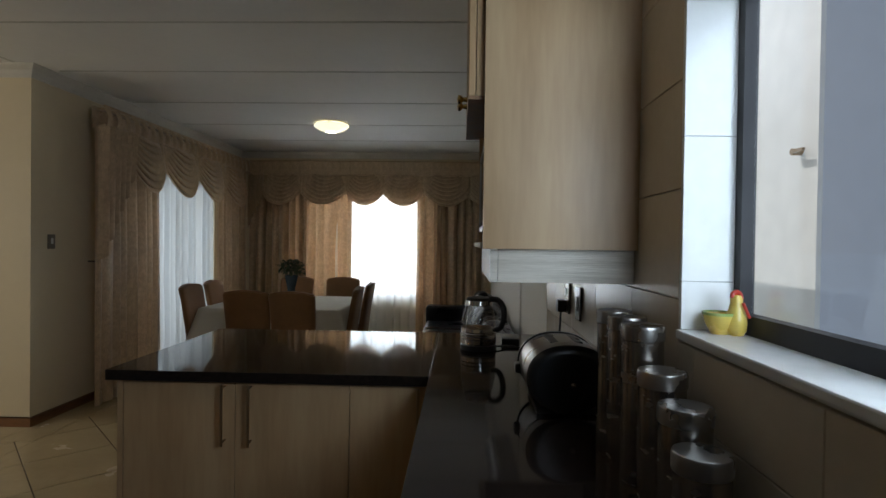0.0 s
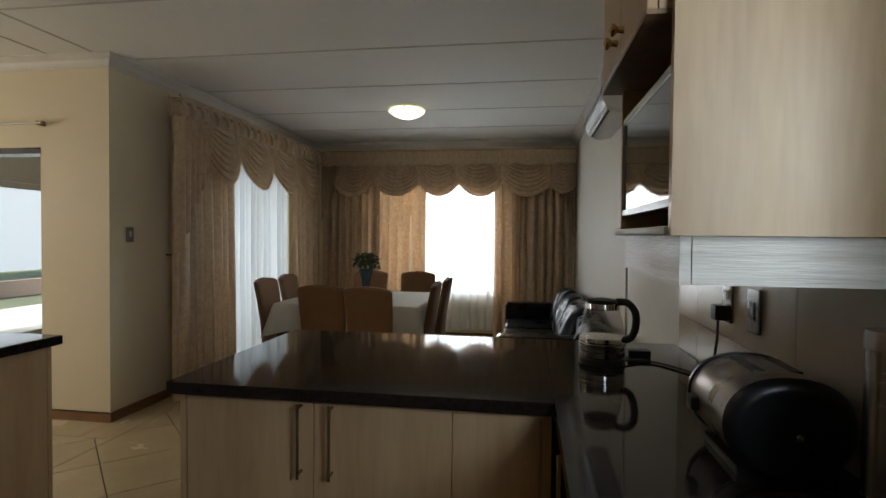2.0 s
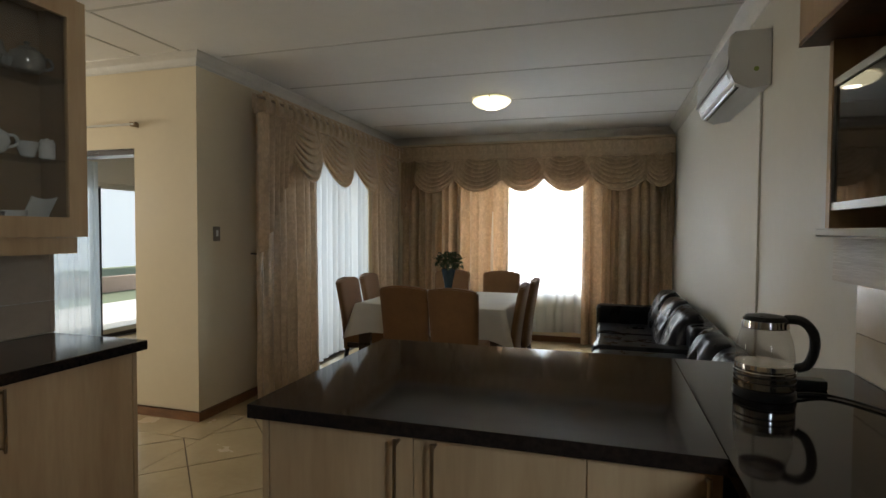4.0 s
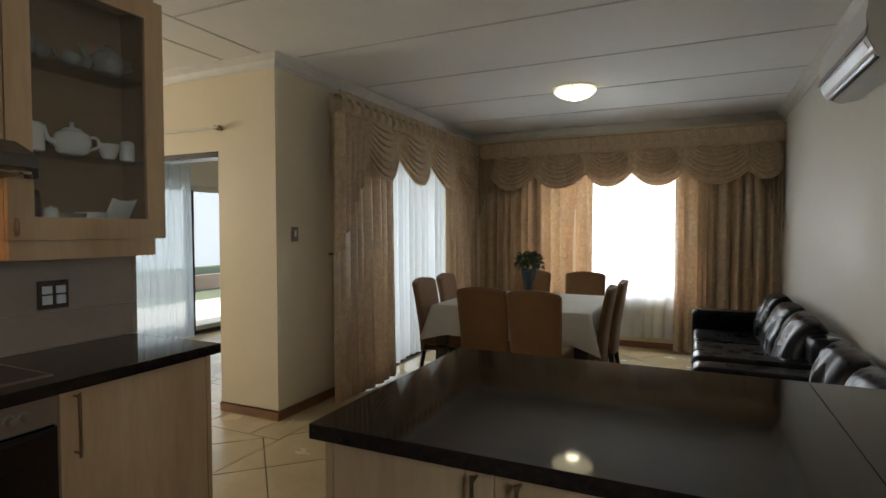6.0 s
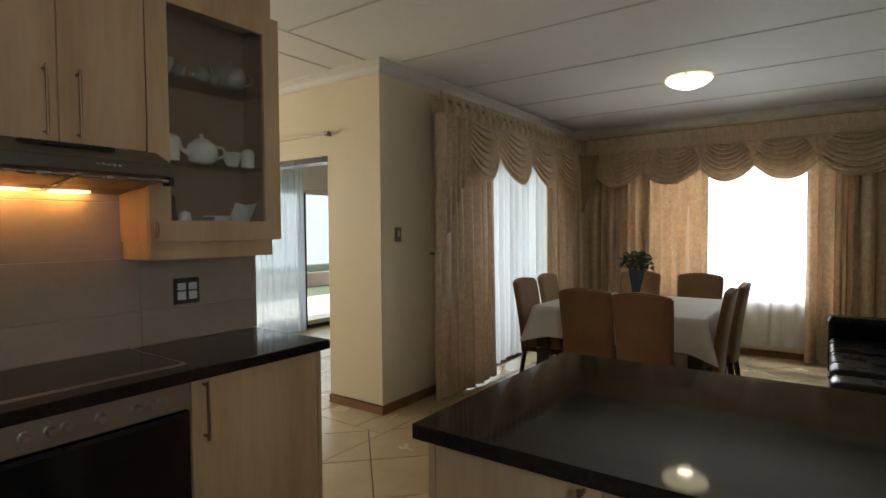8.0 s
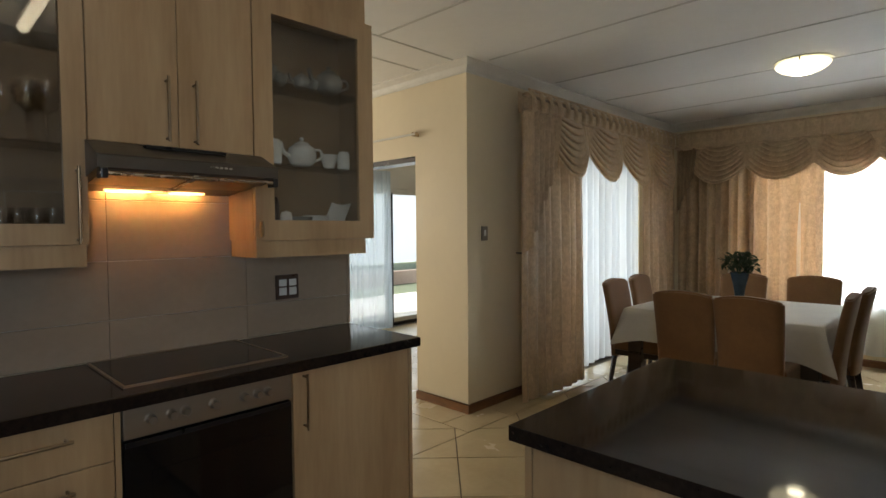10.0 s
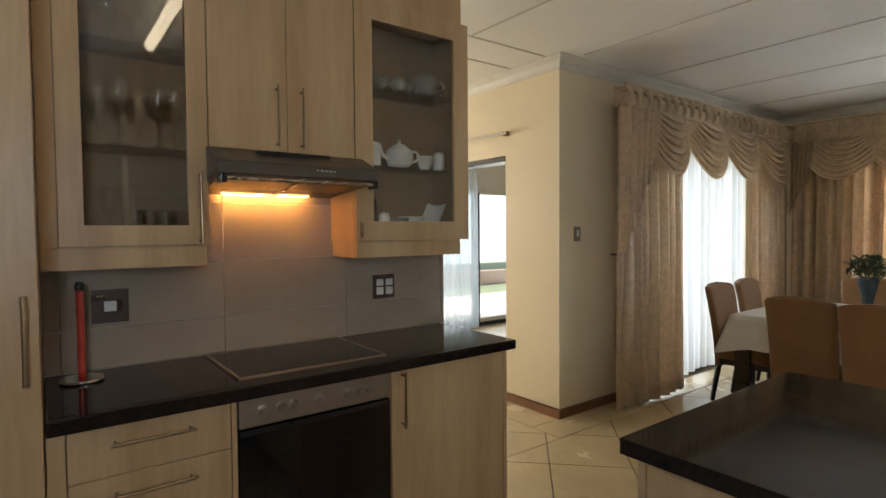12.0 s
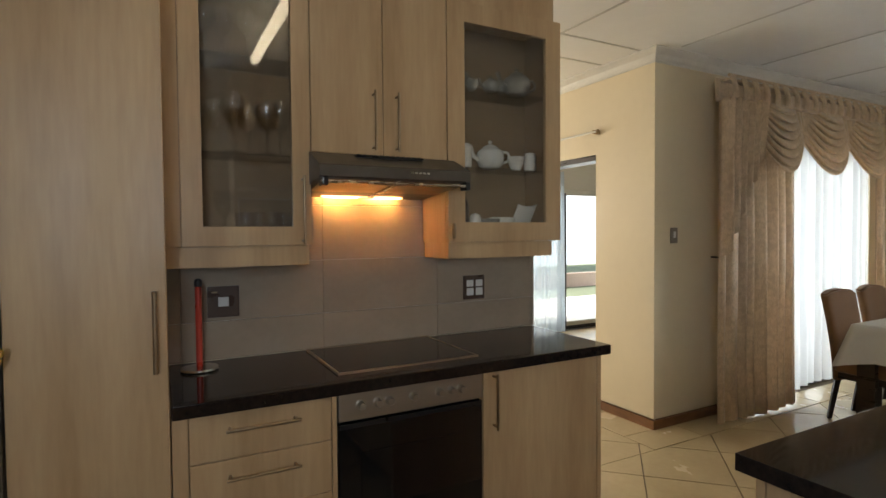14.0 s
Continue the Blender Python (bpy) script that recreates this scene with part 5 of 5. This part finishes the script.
# ---- dining table and chairs ----
TX0, TX1, TY0, TY1, TZ = -2.47, -1.12, 5.02, 6.28, 0.735
tb = thing("dining_table", "dark stained dining table with thick square legs", "table", "", ((TX0 + TX1) / 2, (TY0 + TY1) / 2, 0))
part("tabletop", box_bm(TX0 + 0.01, TX1 - 0.01, TY0 + 0.01, TY1 - 0.01, TZ - 0.04, TZ - 0.002, 0.004, 1), DARKWOOD, tb)
part("apron", box_bm(TX0 + 0.05, TX1 - 0.05, TY0 + 0.05, TY0 + 0.075, TZ - 0.13, TZ - 0.04), DARKWOOD, tb)
part("apron", box_bm(TX0 + 0.05, TX1 - 0.05, TY1 - 0.075, TY1 - 0.05, TZ - 0.13, TZ - 0.04), DARKWOOD, tb)
part("apron", box_bm(TX0 + 0.05, TX0 + 0.075, TY0 + 0.08, TY1 - 0.08, TZ - 0.13, TZ - 0.04), DARKWOOD, tb)
part("apron", box_bm(TX1 - 0.075, TX1 - 0.05, TY0 + 0.08, TY1 - 0.08, TZ - 0.13, TZ - 0.04), DARKWOOD, tb)
for x in (TX0 + 0.02, TX1 - 0.13):
    for y in (TY0 + 0.02, TY1 - 0.13):
        part("leg", box_bm(x, x + 0.11, y, y + 0.11, 0.0, TZ - 0.045, 0.006, 2), DARKWOOD, tb)

tc = thing("tablecloth", "white tablecloth hanging in soft folds over the table", "tablecloth", "", ((TX0 + TX1) / 2, (TY0 + TY1) / 2, TZ))
bm = bmesh.new()
hx, hy = (TX1 - TX0) / 2, (TY1 - TY0) / 2
ccx, ccy = (TX0 + TX1) / 2, (TY0 + TY1) / 2
rim = []
for side, n in ((0, 26), (1, 26), (2, 26), (3, 26)):
    for k in range(n):
        t = -1 + 2 * k / n
        rim.append(((t, -1), (1, t), (-t, 1), (-1, -t))[side])
levels = ((0.0, 0.96), (0.0, 0.99), (0.006, 1.004), (0.05, 1.012), (0.11, 1.02), (0.18, 1.03), (0.255, 1.04))
rings = []
for drop, out in levels:
    ring = []
    for i, (px, py) in enumerate(rim):
        corner = max(0.0, (abs(px) * abs(py) - 0.80) / 0.20)
        a = i / len(rim) * 2 * math.pi
        wave = 0.010 * math.sin(a * 17 + 0.6) * drop / 0.25 + 0.008 * math.sin(a * 29) * drop / 0.25
        flare = 0.055 * corner * drop / 0.25
        ex, ey = (px * (hx * 1.0 + (out - 1) * 0.65 + wave + flare)), (py * (hy * 1.0 + (out - 1) * 0.65 + wave + flare))
        ring.append(bm.verts.new((ccx + ex * (out if drop == 0 else 1), ccy + ey * (out if drop == 0 else 1), TZ + 0.003 - drop * (1 + 0.22 * corner))))
    rings.append(ring)
for a, b in zip(rings, rings[1:]):
    for i in range(len(rim)):
        j = (i + 1) % len(rim)
        bm.faces.new((a[i], a[j], b[j], b[i]))
bm.faces.new(rings[0])
part("cloth", bm, LINEN, tc, "", True)


def dining_chair():
    """A cloth-covered chair: origin on the floor under the seat, back towards -y."""
    ch = thing("dining_chair", "tan suede high-backed dining chair with dark wooden legs", "chair", "chairs round the table")
    w = 0.205

    def back(u, v):
        a = 2 * math.pi * u
        c, s = math.cos(a), math.sin(a)
        wide = (w - 0.006 + 0.012 * v) * (1 - 0.04 * (1 - v))
        x = wide * math.copysign(abs(c) ** 0.35, c)
        y = 0.034 * math.copysign(abs(s) ** 0.6, s)
        z = 0.30 + 0.615 * v
        arch = 0.03 * (1 - (x / w) ** 2) * v ** 6
        lean = -0.21 - 0.085 * v ** 1.6 + 0.016 * (x / w) ** 2
        return (x, lean + y, z + arch)
    bm = grid_bm(44, 18, back)
    bmesh.ops.remove_doubles(bm, verts=bm.verts, dist=0.0004)
    for zt in (0, 1):
        loop = [e for e in bm.edges if e.is_boundary and ((e.verts[0].co.z < 0.31) == (zt == 0))]
        made = bmesh.ops.edgeloop_fill(bm, edges=loop)
    top_edges = [e for e in bm.edges if all(v.co.z > 0.912 for v in e.verts) and e.calc_face_angle(0) > 1.0]
    bmesh.ops.bevel(bm, geom=top_edges, offset=0.012, segments=2, affect="EDGES")
    soft(part("backrest", bm, CHAIR_CLOTH, ch), 50)
    soft(part("seat", box_bm(-w, w, -0.20, 0.22, 0.36, 0.475, 0.022, 3), CHAIR_CLOTH, ch), 50)
    part("seat_frame", box_bm(-w + 0.015, w - 0.015, -0.19, 0.205, 0.315, 0.36), DARKWOOD, ch)
    for x in (-w + 0.035, w - 0.035):
        part("leg", rod_bm((x, 0.18, 0.33), (x, 0.185, 0.0), 0.024, 0.017, 4), DARKWOOD, ch)
        part("leg", rod_bm((x, -0.19, 0.33), (x, -0.245, 0.0), 0.024, 0.018, 4), DARKWOOD, ch)
    return ch


base = dining_chair()
seats = ((-1.90, 5.00, 0), (-1.455, 4.935, -3), (-2.41, 5.29, -90), (-2.43, 5.83, -88), (-1.285, 5.33, 92), (-1.255, 5.86, 91), (-1.44, 6.36, 181), (-2.03, 6.36, 178))
for i, (x, y, turn) in enumerate(seats):
    m = pose(x, y, 0, 0, 0, turn)
    if i == 0:
        base.matrix_basis = m
    else:
        copy_thing(base, m)

# vase with foliage
vx, vy = -1.79, 5.66
vs = thing("vase", "tall smoky blue glass vase with green foliage", "vase", "", (vx, vy, TZ))
soft(part("vase_body", lathe_bm([(0, 0.003), (0.048, 0.003), (0.050, 0.012), (0.036, 0.03), (0.034, 0.08), (0.045, 0.16), (0.066, 0.25), (0.072, 0.285), (0.068, 0.285), (0.058, 0.24), (0.030, 0.08), (0, 0.05)], (vx, vy, TZ), 28), VASE, vs), 60)
rng = random.Random(5)
for k in range(9):
    a, r = rng.random() * 6.28, 0.03 + 0.10 * rng.random()
    part("stem", tube_bm(curve([(vx, vy, TZ + 0.12), (vx + r * 0.4 * math.cos(a), vy + r * 0.4 * math.sin(a), TZ + 0.30), (vx + r * math.cos(a), vy + r * math.sin(a), TZ + 0.37 + 0.07 * rng.random())], 4), 0.0025, 5), LEAF, vs)
bm = bmesh.new()
for k in range(230):
    a, el = rng.random() * 6.28, rng.random()
    r = 0.125 * math.sqrt(rng.random()) * (1.15 - 0.5 * el)
    c = Vector((vx + r * math.cos(a) * 1.1, vy + r * math.sin(a), TZ + 0.285 + 0.15 * el + 0.02 * rng.random()))
    ln, wd = 0.022 + 0.02 * rng.random(), 0.009 + 0.006 * rng.random()
    rot = Euler((rng.uniform(-1, 1), rng.uniform(-1, 1), rng.random() * 6.28)).to_matrix()
    vv = [bm.verts.new(c + rot @ Vector(q)) for q in ((-ln, 0, 0), (-ln * 0.2, -wd, 0.004), (ln, 0, -0.004), (-ln * 0.2, wd, 0.004))]
    bm.faces.new(vv)
tagged(part("foliage", bm, LEAF, vs, "dull green leaves"), kind="stuff")
for k in range(5):
    a = rng.random() * 6.28
    part("sprig", tube_bm([(vx + 0.09 * math.cos(a), vy + 0.09 * math.sin(a), TZ + 0.36), (vx + 0.165 * math.cos(a), vy + 0.165 * math.sin(a), TZ + 0.40)], 0.002, 5), LEAF, vs)

# ---- sofas ----


def cushion_bm(w, d, h, puff, seed, nx=22, nz=18):
    """A pillow: width along y, leaning back is done by the caller; puffed and creased."""
    bm = bmesh.new()
    for s in (1, -1):
        def at(u, v):
            a, b = 2 * u - 1, 2 * v - 1
            t = (1 - abs(a) ** 3.2) ** 0.5 * (1 - abs(b) ** 3.2) ** 0.5
            crease = 0.010 * noise.noise(Vector((a * 4 + seed, b * 2.2, s))) + 0.008 * math.sin(9 * a + 3 * b + seed) * (1 - abs(b))
            return (s * (d / 2 * t + crease * t) - 0.0, a * w / 2 * (1 - 0.04 * b * b), b * h / 2 * (1 - 0.05 * a * a))
        grid_bm(nx, nz, at, bm)
    bmesh.ops.remove_doubles(bm, verts=bm.verts, dist=0.002)
    return bm


def sofa(y0, y1, seats_n, label, seed):
    """A leather sofa against the right wall that faces -x."""
    sx0, sx1 = -0.41, RIGHT - 0.03
    so = thing("sofa", label, "sofa", "black leather sofas", ((sx0 + sx1) / 2, (y0 + y1) / 2, 0))
    arm = 0.22
    soft(part("base", box_bm(sx0 + 0.04, sx1 - 0.02, y0 + 0.03, y1 - 0.03, 0.05, 0.27, 0.02, 2), LEATHER, so), 50)
    for ya in (y0, y1 - arm):
        ar = soft(part("armrest", box_bm(sx0, sx1 - 0.05, ya, ya + arm, 0.05, 0.615, 0.05, 4), LEATHER, so), 60)
        part("piping", tube_bm([(sx0 - 0.002, ya + 0.04, 0.565), (sx0 - 0.002, ya + arm - 0.04, 0.565)], 0.005, 6), LEATHER, ar)
    soft(part("back", box_bm(sx1 - 0.20, sx1, y0 + 0.02, y1 - 0.02, 0.2, 0.76, 0.06, 4), LEATHER, so), 60)
    span = (y1 - y0 - 2 * arm) / seats_n
    for k in range(seats_n):
        yc = y0 + arm + span * (k + 0.5)
        soft(part("seat_cushion", box_bm(sx0 + 0.01, sx1 - 0.19, yc - span / 2 + 0.004, yc + span / 2 - 0.004, 0.27, 0.44, 0.045, 4), LEATHER, so), 60)
        bm = cushion_bm(span * 1.0, 0.22, 0.46, 0.1, seed + k * 2.7)
        bmesh.ops.transform(bm, matrix=Matrix.Translation((sx1 - 0.19, yc, 0.615)) @ Matrix.Rotation(radians(17 + 3 * math.sin(seed + k)), 4, "Y") @ Matrix.Rotation(radians(4 * math.sin(seed * 3 + k)), 4, "X"), verts=bm.verts)
        soft(part("back_cushion", bm, LEATHER, so, "creased shiny leather back cushion"), 70)
    for x in (sx0 + 0.08, sx1 - 0.1):
        for y in (y0 + 0.08, y1 - 0.08):
            part("foot", rod_bm((x, y, 0), (x, y, 0.055), 0.025, 0.03, 12), DARKWOOD, so)
    return so


sofa(4.42, 6.74, 3, "long black leather sofa with creased back cushions under the wall", 1.0)
sofa(2.86, 4.34, 2, "small black leather sofa behind the peninsula", 4.0)

# ---- air conditioner ----
ac = thing("air_conditioner", "white and silver split air conditioner high on the wall", "air conditioner", "", (RIGHT, 4.14, 2.12))
ay0, ay1 = 3.67, 4.62
bm = bmesh.new()
prof = [(0.438, 2.395), (0.275, 2.395), (0.250, 2.375), (0.240, 2.30), (0.245, 2.20), (0.275, 2.14), (0.345, 2.105), (0.438, 2.12)]
ends = [[bm.verts.new((x, y, z)) for x, z in prof] for y in (ay0, ay1)]
n = len(prof)
for i in range(n):
    j = (i + 1) % n
    bm.faces.new((ends[0][i], ends[0][j], ends[1][j], ends[1][i]))
bm.faces.new(ends[0])
bm.faces.new(ends[1][::-1])
bmesh.ops.bevel(bm, geom=[e for e in bm.edges if abs(e.verts[0].co.y - e.verts[1].co.y) < 1e-5], offset=0.006, segments=2, affect="EDGES")
soft(part("casing", bm, SILVER_PLASTIC, ac), 40)


def ac_sheet(x0, z0, x1, z1, t, y0, y1, mat, name, label=""):
    d = Vector((x1 - x0, 0, z1 - z0)).normalized()
    nrm = Vector((d.z, 0, -d.x)) * t
    bm = bmesh.new()
    q = [(x0, z0), (x1, z1), (x1 + nrm.x, z1 + nrm.z), (x0 + nrm.x, z0 + nrm.z)]
    e2 = [[bm.verts.new((x, y, z)) for x, z in q] for y in (y0, y1)]
    for i in range(4):
        bm.faces.new((e2[0][i], e2[0][(i + 1) % 4], e2[1][(i + 1) % 4], e2[1][i]))
    bm.faces.new(e2[0])
    bm.faces.new(e2[1][::-1])
    return part(name, bm, mat, ac, label)


ac_sheet(0.272, 2.392, 0.236, 2.21, -0.008, ay0 + 0.004, ay1 - 0.004, AC_SILVER, "front_panel", "silver front panel")
ac_sheet(0.243, 2.195, 0.285, 2.128, -0.006, ay0 + 0.05, ay1 - 0.05, AC_SILVER, "louvre", "silver air louvre")
ac_sheet(0.290, 2.125, 0.300, 2.120, -0.004, ay0 + 0.05, ay1 - 0.05, BLACK, "air_slot")
sticker = lathe_bm([(0, 0), (0.012, 0), (0.012, 0.0015), (0, 0.0015)], seg=16)
bmesh.ops.transform(sticker, matrix=Matrix.Translation((0.37, ay0, 2.20)) @ Matrix.Rotation(radians(90), 4, "X"), verts=sticker.verts)
part("badge", sticker, GREENISH, ac, "small green badge")
cd = thing("cable_trunking", "thin white cable trunking down the pale wall", "trunking", "", (RIGHT, 3.84, 1.2))
part("trunking", box_bm(RIGHT - 0.012, RIGHT - 0.001, 3.83, 3.85, 0.075, 2.12, 0.002, 1), CORNICE, cd)
# ---- tiles ----


def tile_mesh(name, w, h, t, mat):
    """A thin slab with eased edges, lying in x and z and rising along -y... built round its middle."""
    bm = box_bm(-w / 2, w / 2, -h / 2, h / 2, -t, 0)
    top = [e for e in bm.edges if all(v.co.z > -1e-6 for v in e.verts)]
    bmesh.ops.bevel(bm, geom=top, offset=0.0016, segments=1, affect="EDGES")
    me = bpy.data.meshes.new(name)
    bm.to_mesh(me)
    bm.free()
    me.materials.append(mat)
    return me


PITCH = 0.478
floor_ob = bpy.data.objects["floor"]
TA = (-2.996, 3.525)  # a joint crossing


def clip_poly(poly, x0, x1, y0, y1):
    for axis, lim, keep_low in ((0, x0, False), (0, x1, True), (1, y0, False), (1, y1, True)):
        out = []
        for a, b in zip(poly, poly[1:] + poly[:1]):
            ia, ib = (a[axis] <= lim) == keep_low or a[axis] == lim, (b[axis] <= lim) == keep_low or b[axis] == lim
            if ia:
                out.append(a)
            if ia != ib:
                t = (lim - a[axis]) / (b[axis] - a[axis])
                out.append((a[0] + t * (b[0] - a[0]), a[1] + t * (b[1] - a[1])))
        poly = out
        if len(poly) < 3:
            return []
    return poly


def slab_from(poly, z0, z1):
    """A tile of any outline with an eased upper edge."""
    cx, cy = sum(q[0] for q in poly) / len(poly), sum(q[1] for q in poly) / len(poly)
    bm = bmesh.new()
    lo = [bm.verts.new((x, y, z0)) for x, y in poly]
    mid = [bm.verts.new((x, y, z1 - 0.0012)) for x, y in poly]
    hi = []
    for x, y in poly:
        d = math.hypot(x - cx, y - cy) or 1
        hi.append(bm.verts.new((x + (cx - x) / d * 0.002, y + (cy - y) / d * 0.002, z1)))
    n = len(poly)
    for a, b in ((lo, mid), (mid, hi)):
        for i in range(n):
            bm.faces.new((a[i], a[(i + 1) % n], b[(i + 1) % n], b[i]))
    bm.faces.new(hi)
    return bm


def lay(poly):
    if len(poly) < 3:
        return
    area = abs(sum(a[0] * b[1] - b[0] * a[1] for a, b in zip(poly, poly[1:] + poly[:1]))) / 2
    if area < 0.0015:
        return
    part("tile", slab_from(poly, -0.008, 0.0), FLOOR_TILE, floor_ob)


s = PITCH / math.sqrt(2)
half = (PITCH - 0.007) / math.sqrt(2)
EDGE = 0.285
# field of diagonal tiles: kitchen and dining part, then the passage
zones = [(LEFT + EDGE - 0.03, RIGHT - 0.02, -2.19, FAR - 0.02), (-6.3, LEFT + EDGE - 0.035, -2.19, HALL - EDGE)]
for i in range(-20, 22):
    for j in range(-20, 22):
        cx, cy = TA[0] + (i + j) * s, TA[1] + (i - j + 1) * s
        if not (-6.6 < cx < 0.7 and -2.6 < cy < 7.8):
            continue
        dia = [(cx - half, cy), (cx, cy - half), (cx + half, cy), (cx, cy + half)]
        for z in zones:
            lay(clip_poly(dia, *z))
# straight border tiles along the walls and the lounge floor
for i in range(6):
    x1 = LEFT - 0.006 - i * 0.46
    lay([(x1 - 0.454, HALL - EDGE + 0.006), (x1, HALL - EDGE + 0.006), (x1, HALL + 0.005), (x1 - 0.454, HALL + 0.005)])
for i in range(8):
    y = HALL - EDGE + 0.006 + i * 0.48
    lay([(LEFT, y), (LEFT + EDGE - 0.037, y), (LEFT + EDGE - 0.037, y + 0.474), (LEFT, y + 0.474)])
for i in range(8):
    for j in range(8):
        x, y = -6.32 + i * 0.48, HALL + 0.011 + j * 0.48
        if x + 0.47 < LEFT - 0.2:
            lay([(x, y), (x + 0.474, y), (x + 0.474, y + 0.474), (x, y + 0.474)])


def wall_tiles(parent, plane, face, y0, y1, zs, width, first, mat, skip=None):
    """Rows of tiles on a wall that lies across x; face: the way they look."""
    shared = {}
    for z0, z1 in zip(zs, zs[1:]):
        y = first
        while y < y1:
            a, b = max(y, y0), min(y + width, y1)
            y += width
            if b - a < 0.02 or (skip and skip(a, b, z0, z1)):
                continue
            key = (round(b - a, 3), round(z1 - z0, 3))
            if key not in shared:
                shared[key] = tile_mesh("tile", b - a - 0.0008, z1 - z0 - 0.002, 0.012, mat)
            ob = new("tile", shared[key])
            ob.parent = parent
            m = Matrix.Translation((plane, (a + b) / 2, (z0 + z1) / 2)) @ Matrix(((0, 0, face, 0), (1, 0, 0, 0), (0, 1, 0, 0), (0, 0, 0, 1)))
            ob.matrix_basis = m


wc = bpy.data.objects["wall_cooker"]
we = bpy.data.objects["wall_east"]
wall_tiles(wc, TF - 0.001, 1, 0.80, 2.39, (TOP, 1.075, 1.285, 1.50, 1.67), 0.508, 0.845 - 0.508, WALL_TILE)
# window-side rows use the lightened copy of the tile
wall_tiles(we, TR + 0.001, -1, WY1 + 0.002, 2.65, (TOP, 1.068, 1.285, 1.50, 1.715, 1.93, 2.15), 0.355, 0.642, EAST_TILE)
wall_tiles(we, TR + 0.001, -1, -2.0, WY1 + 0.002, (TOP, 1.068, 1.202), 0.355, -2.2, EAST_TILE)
# reveal of the window
for z0, z1 in zip((WZ0 + 0.012, 1.32, 1.60, 1.86, 2.15), (1.32, 1.60, 1.86, 2.15)):
    part("tile", box_bm(RIGHT - 0.012, 0.545, WY1 - 0.012, WY1, z0 + 0.0004, z1 - 0.0004, 0.001, 1), WHITE_TILE, we)
# grout behind the tiles
structure("wall_grout_cooker", box_bm(KX, KX + 0.006, 0.80, 2.388, TOP + 0.001, 1.67), JOINT, "pale grout")
structure("wall_grout_window", box_bm(RIGHT - 0.006, RIGHT, WY1 + 0.002, 2.648, TOP + 0.001, 2.15), JOINT, "pale grout")
structure("wall_grout_window_low", box_bm(RIGHT - 0.006, RIGHT, -2.0, WY1 + 0.002, TOP + 0.001, 1.20), JOINT, "pale grout")
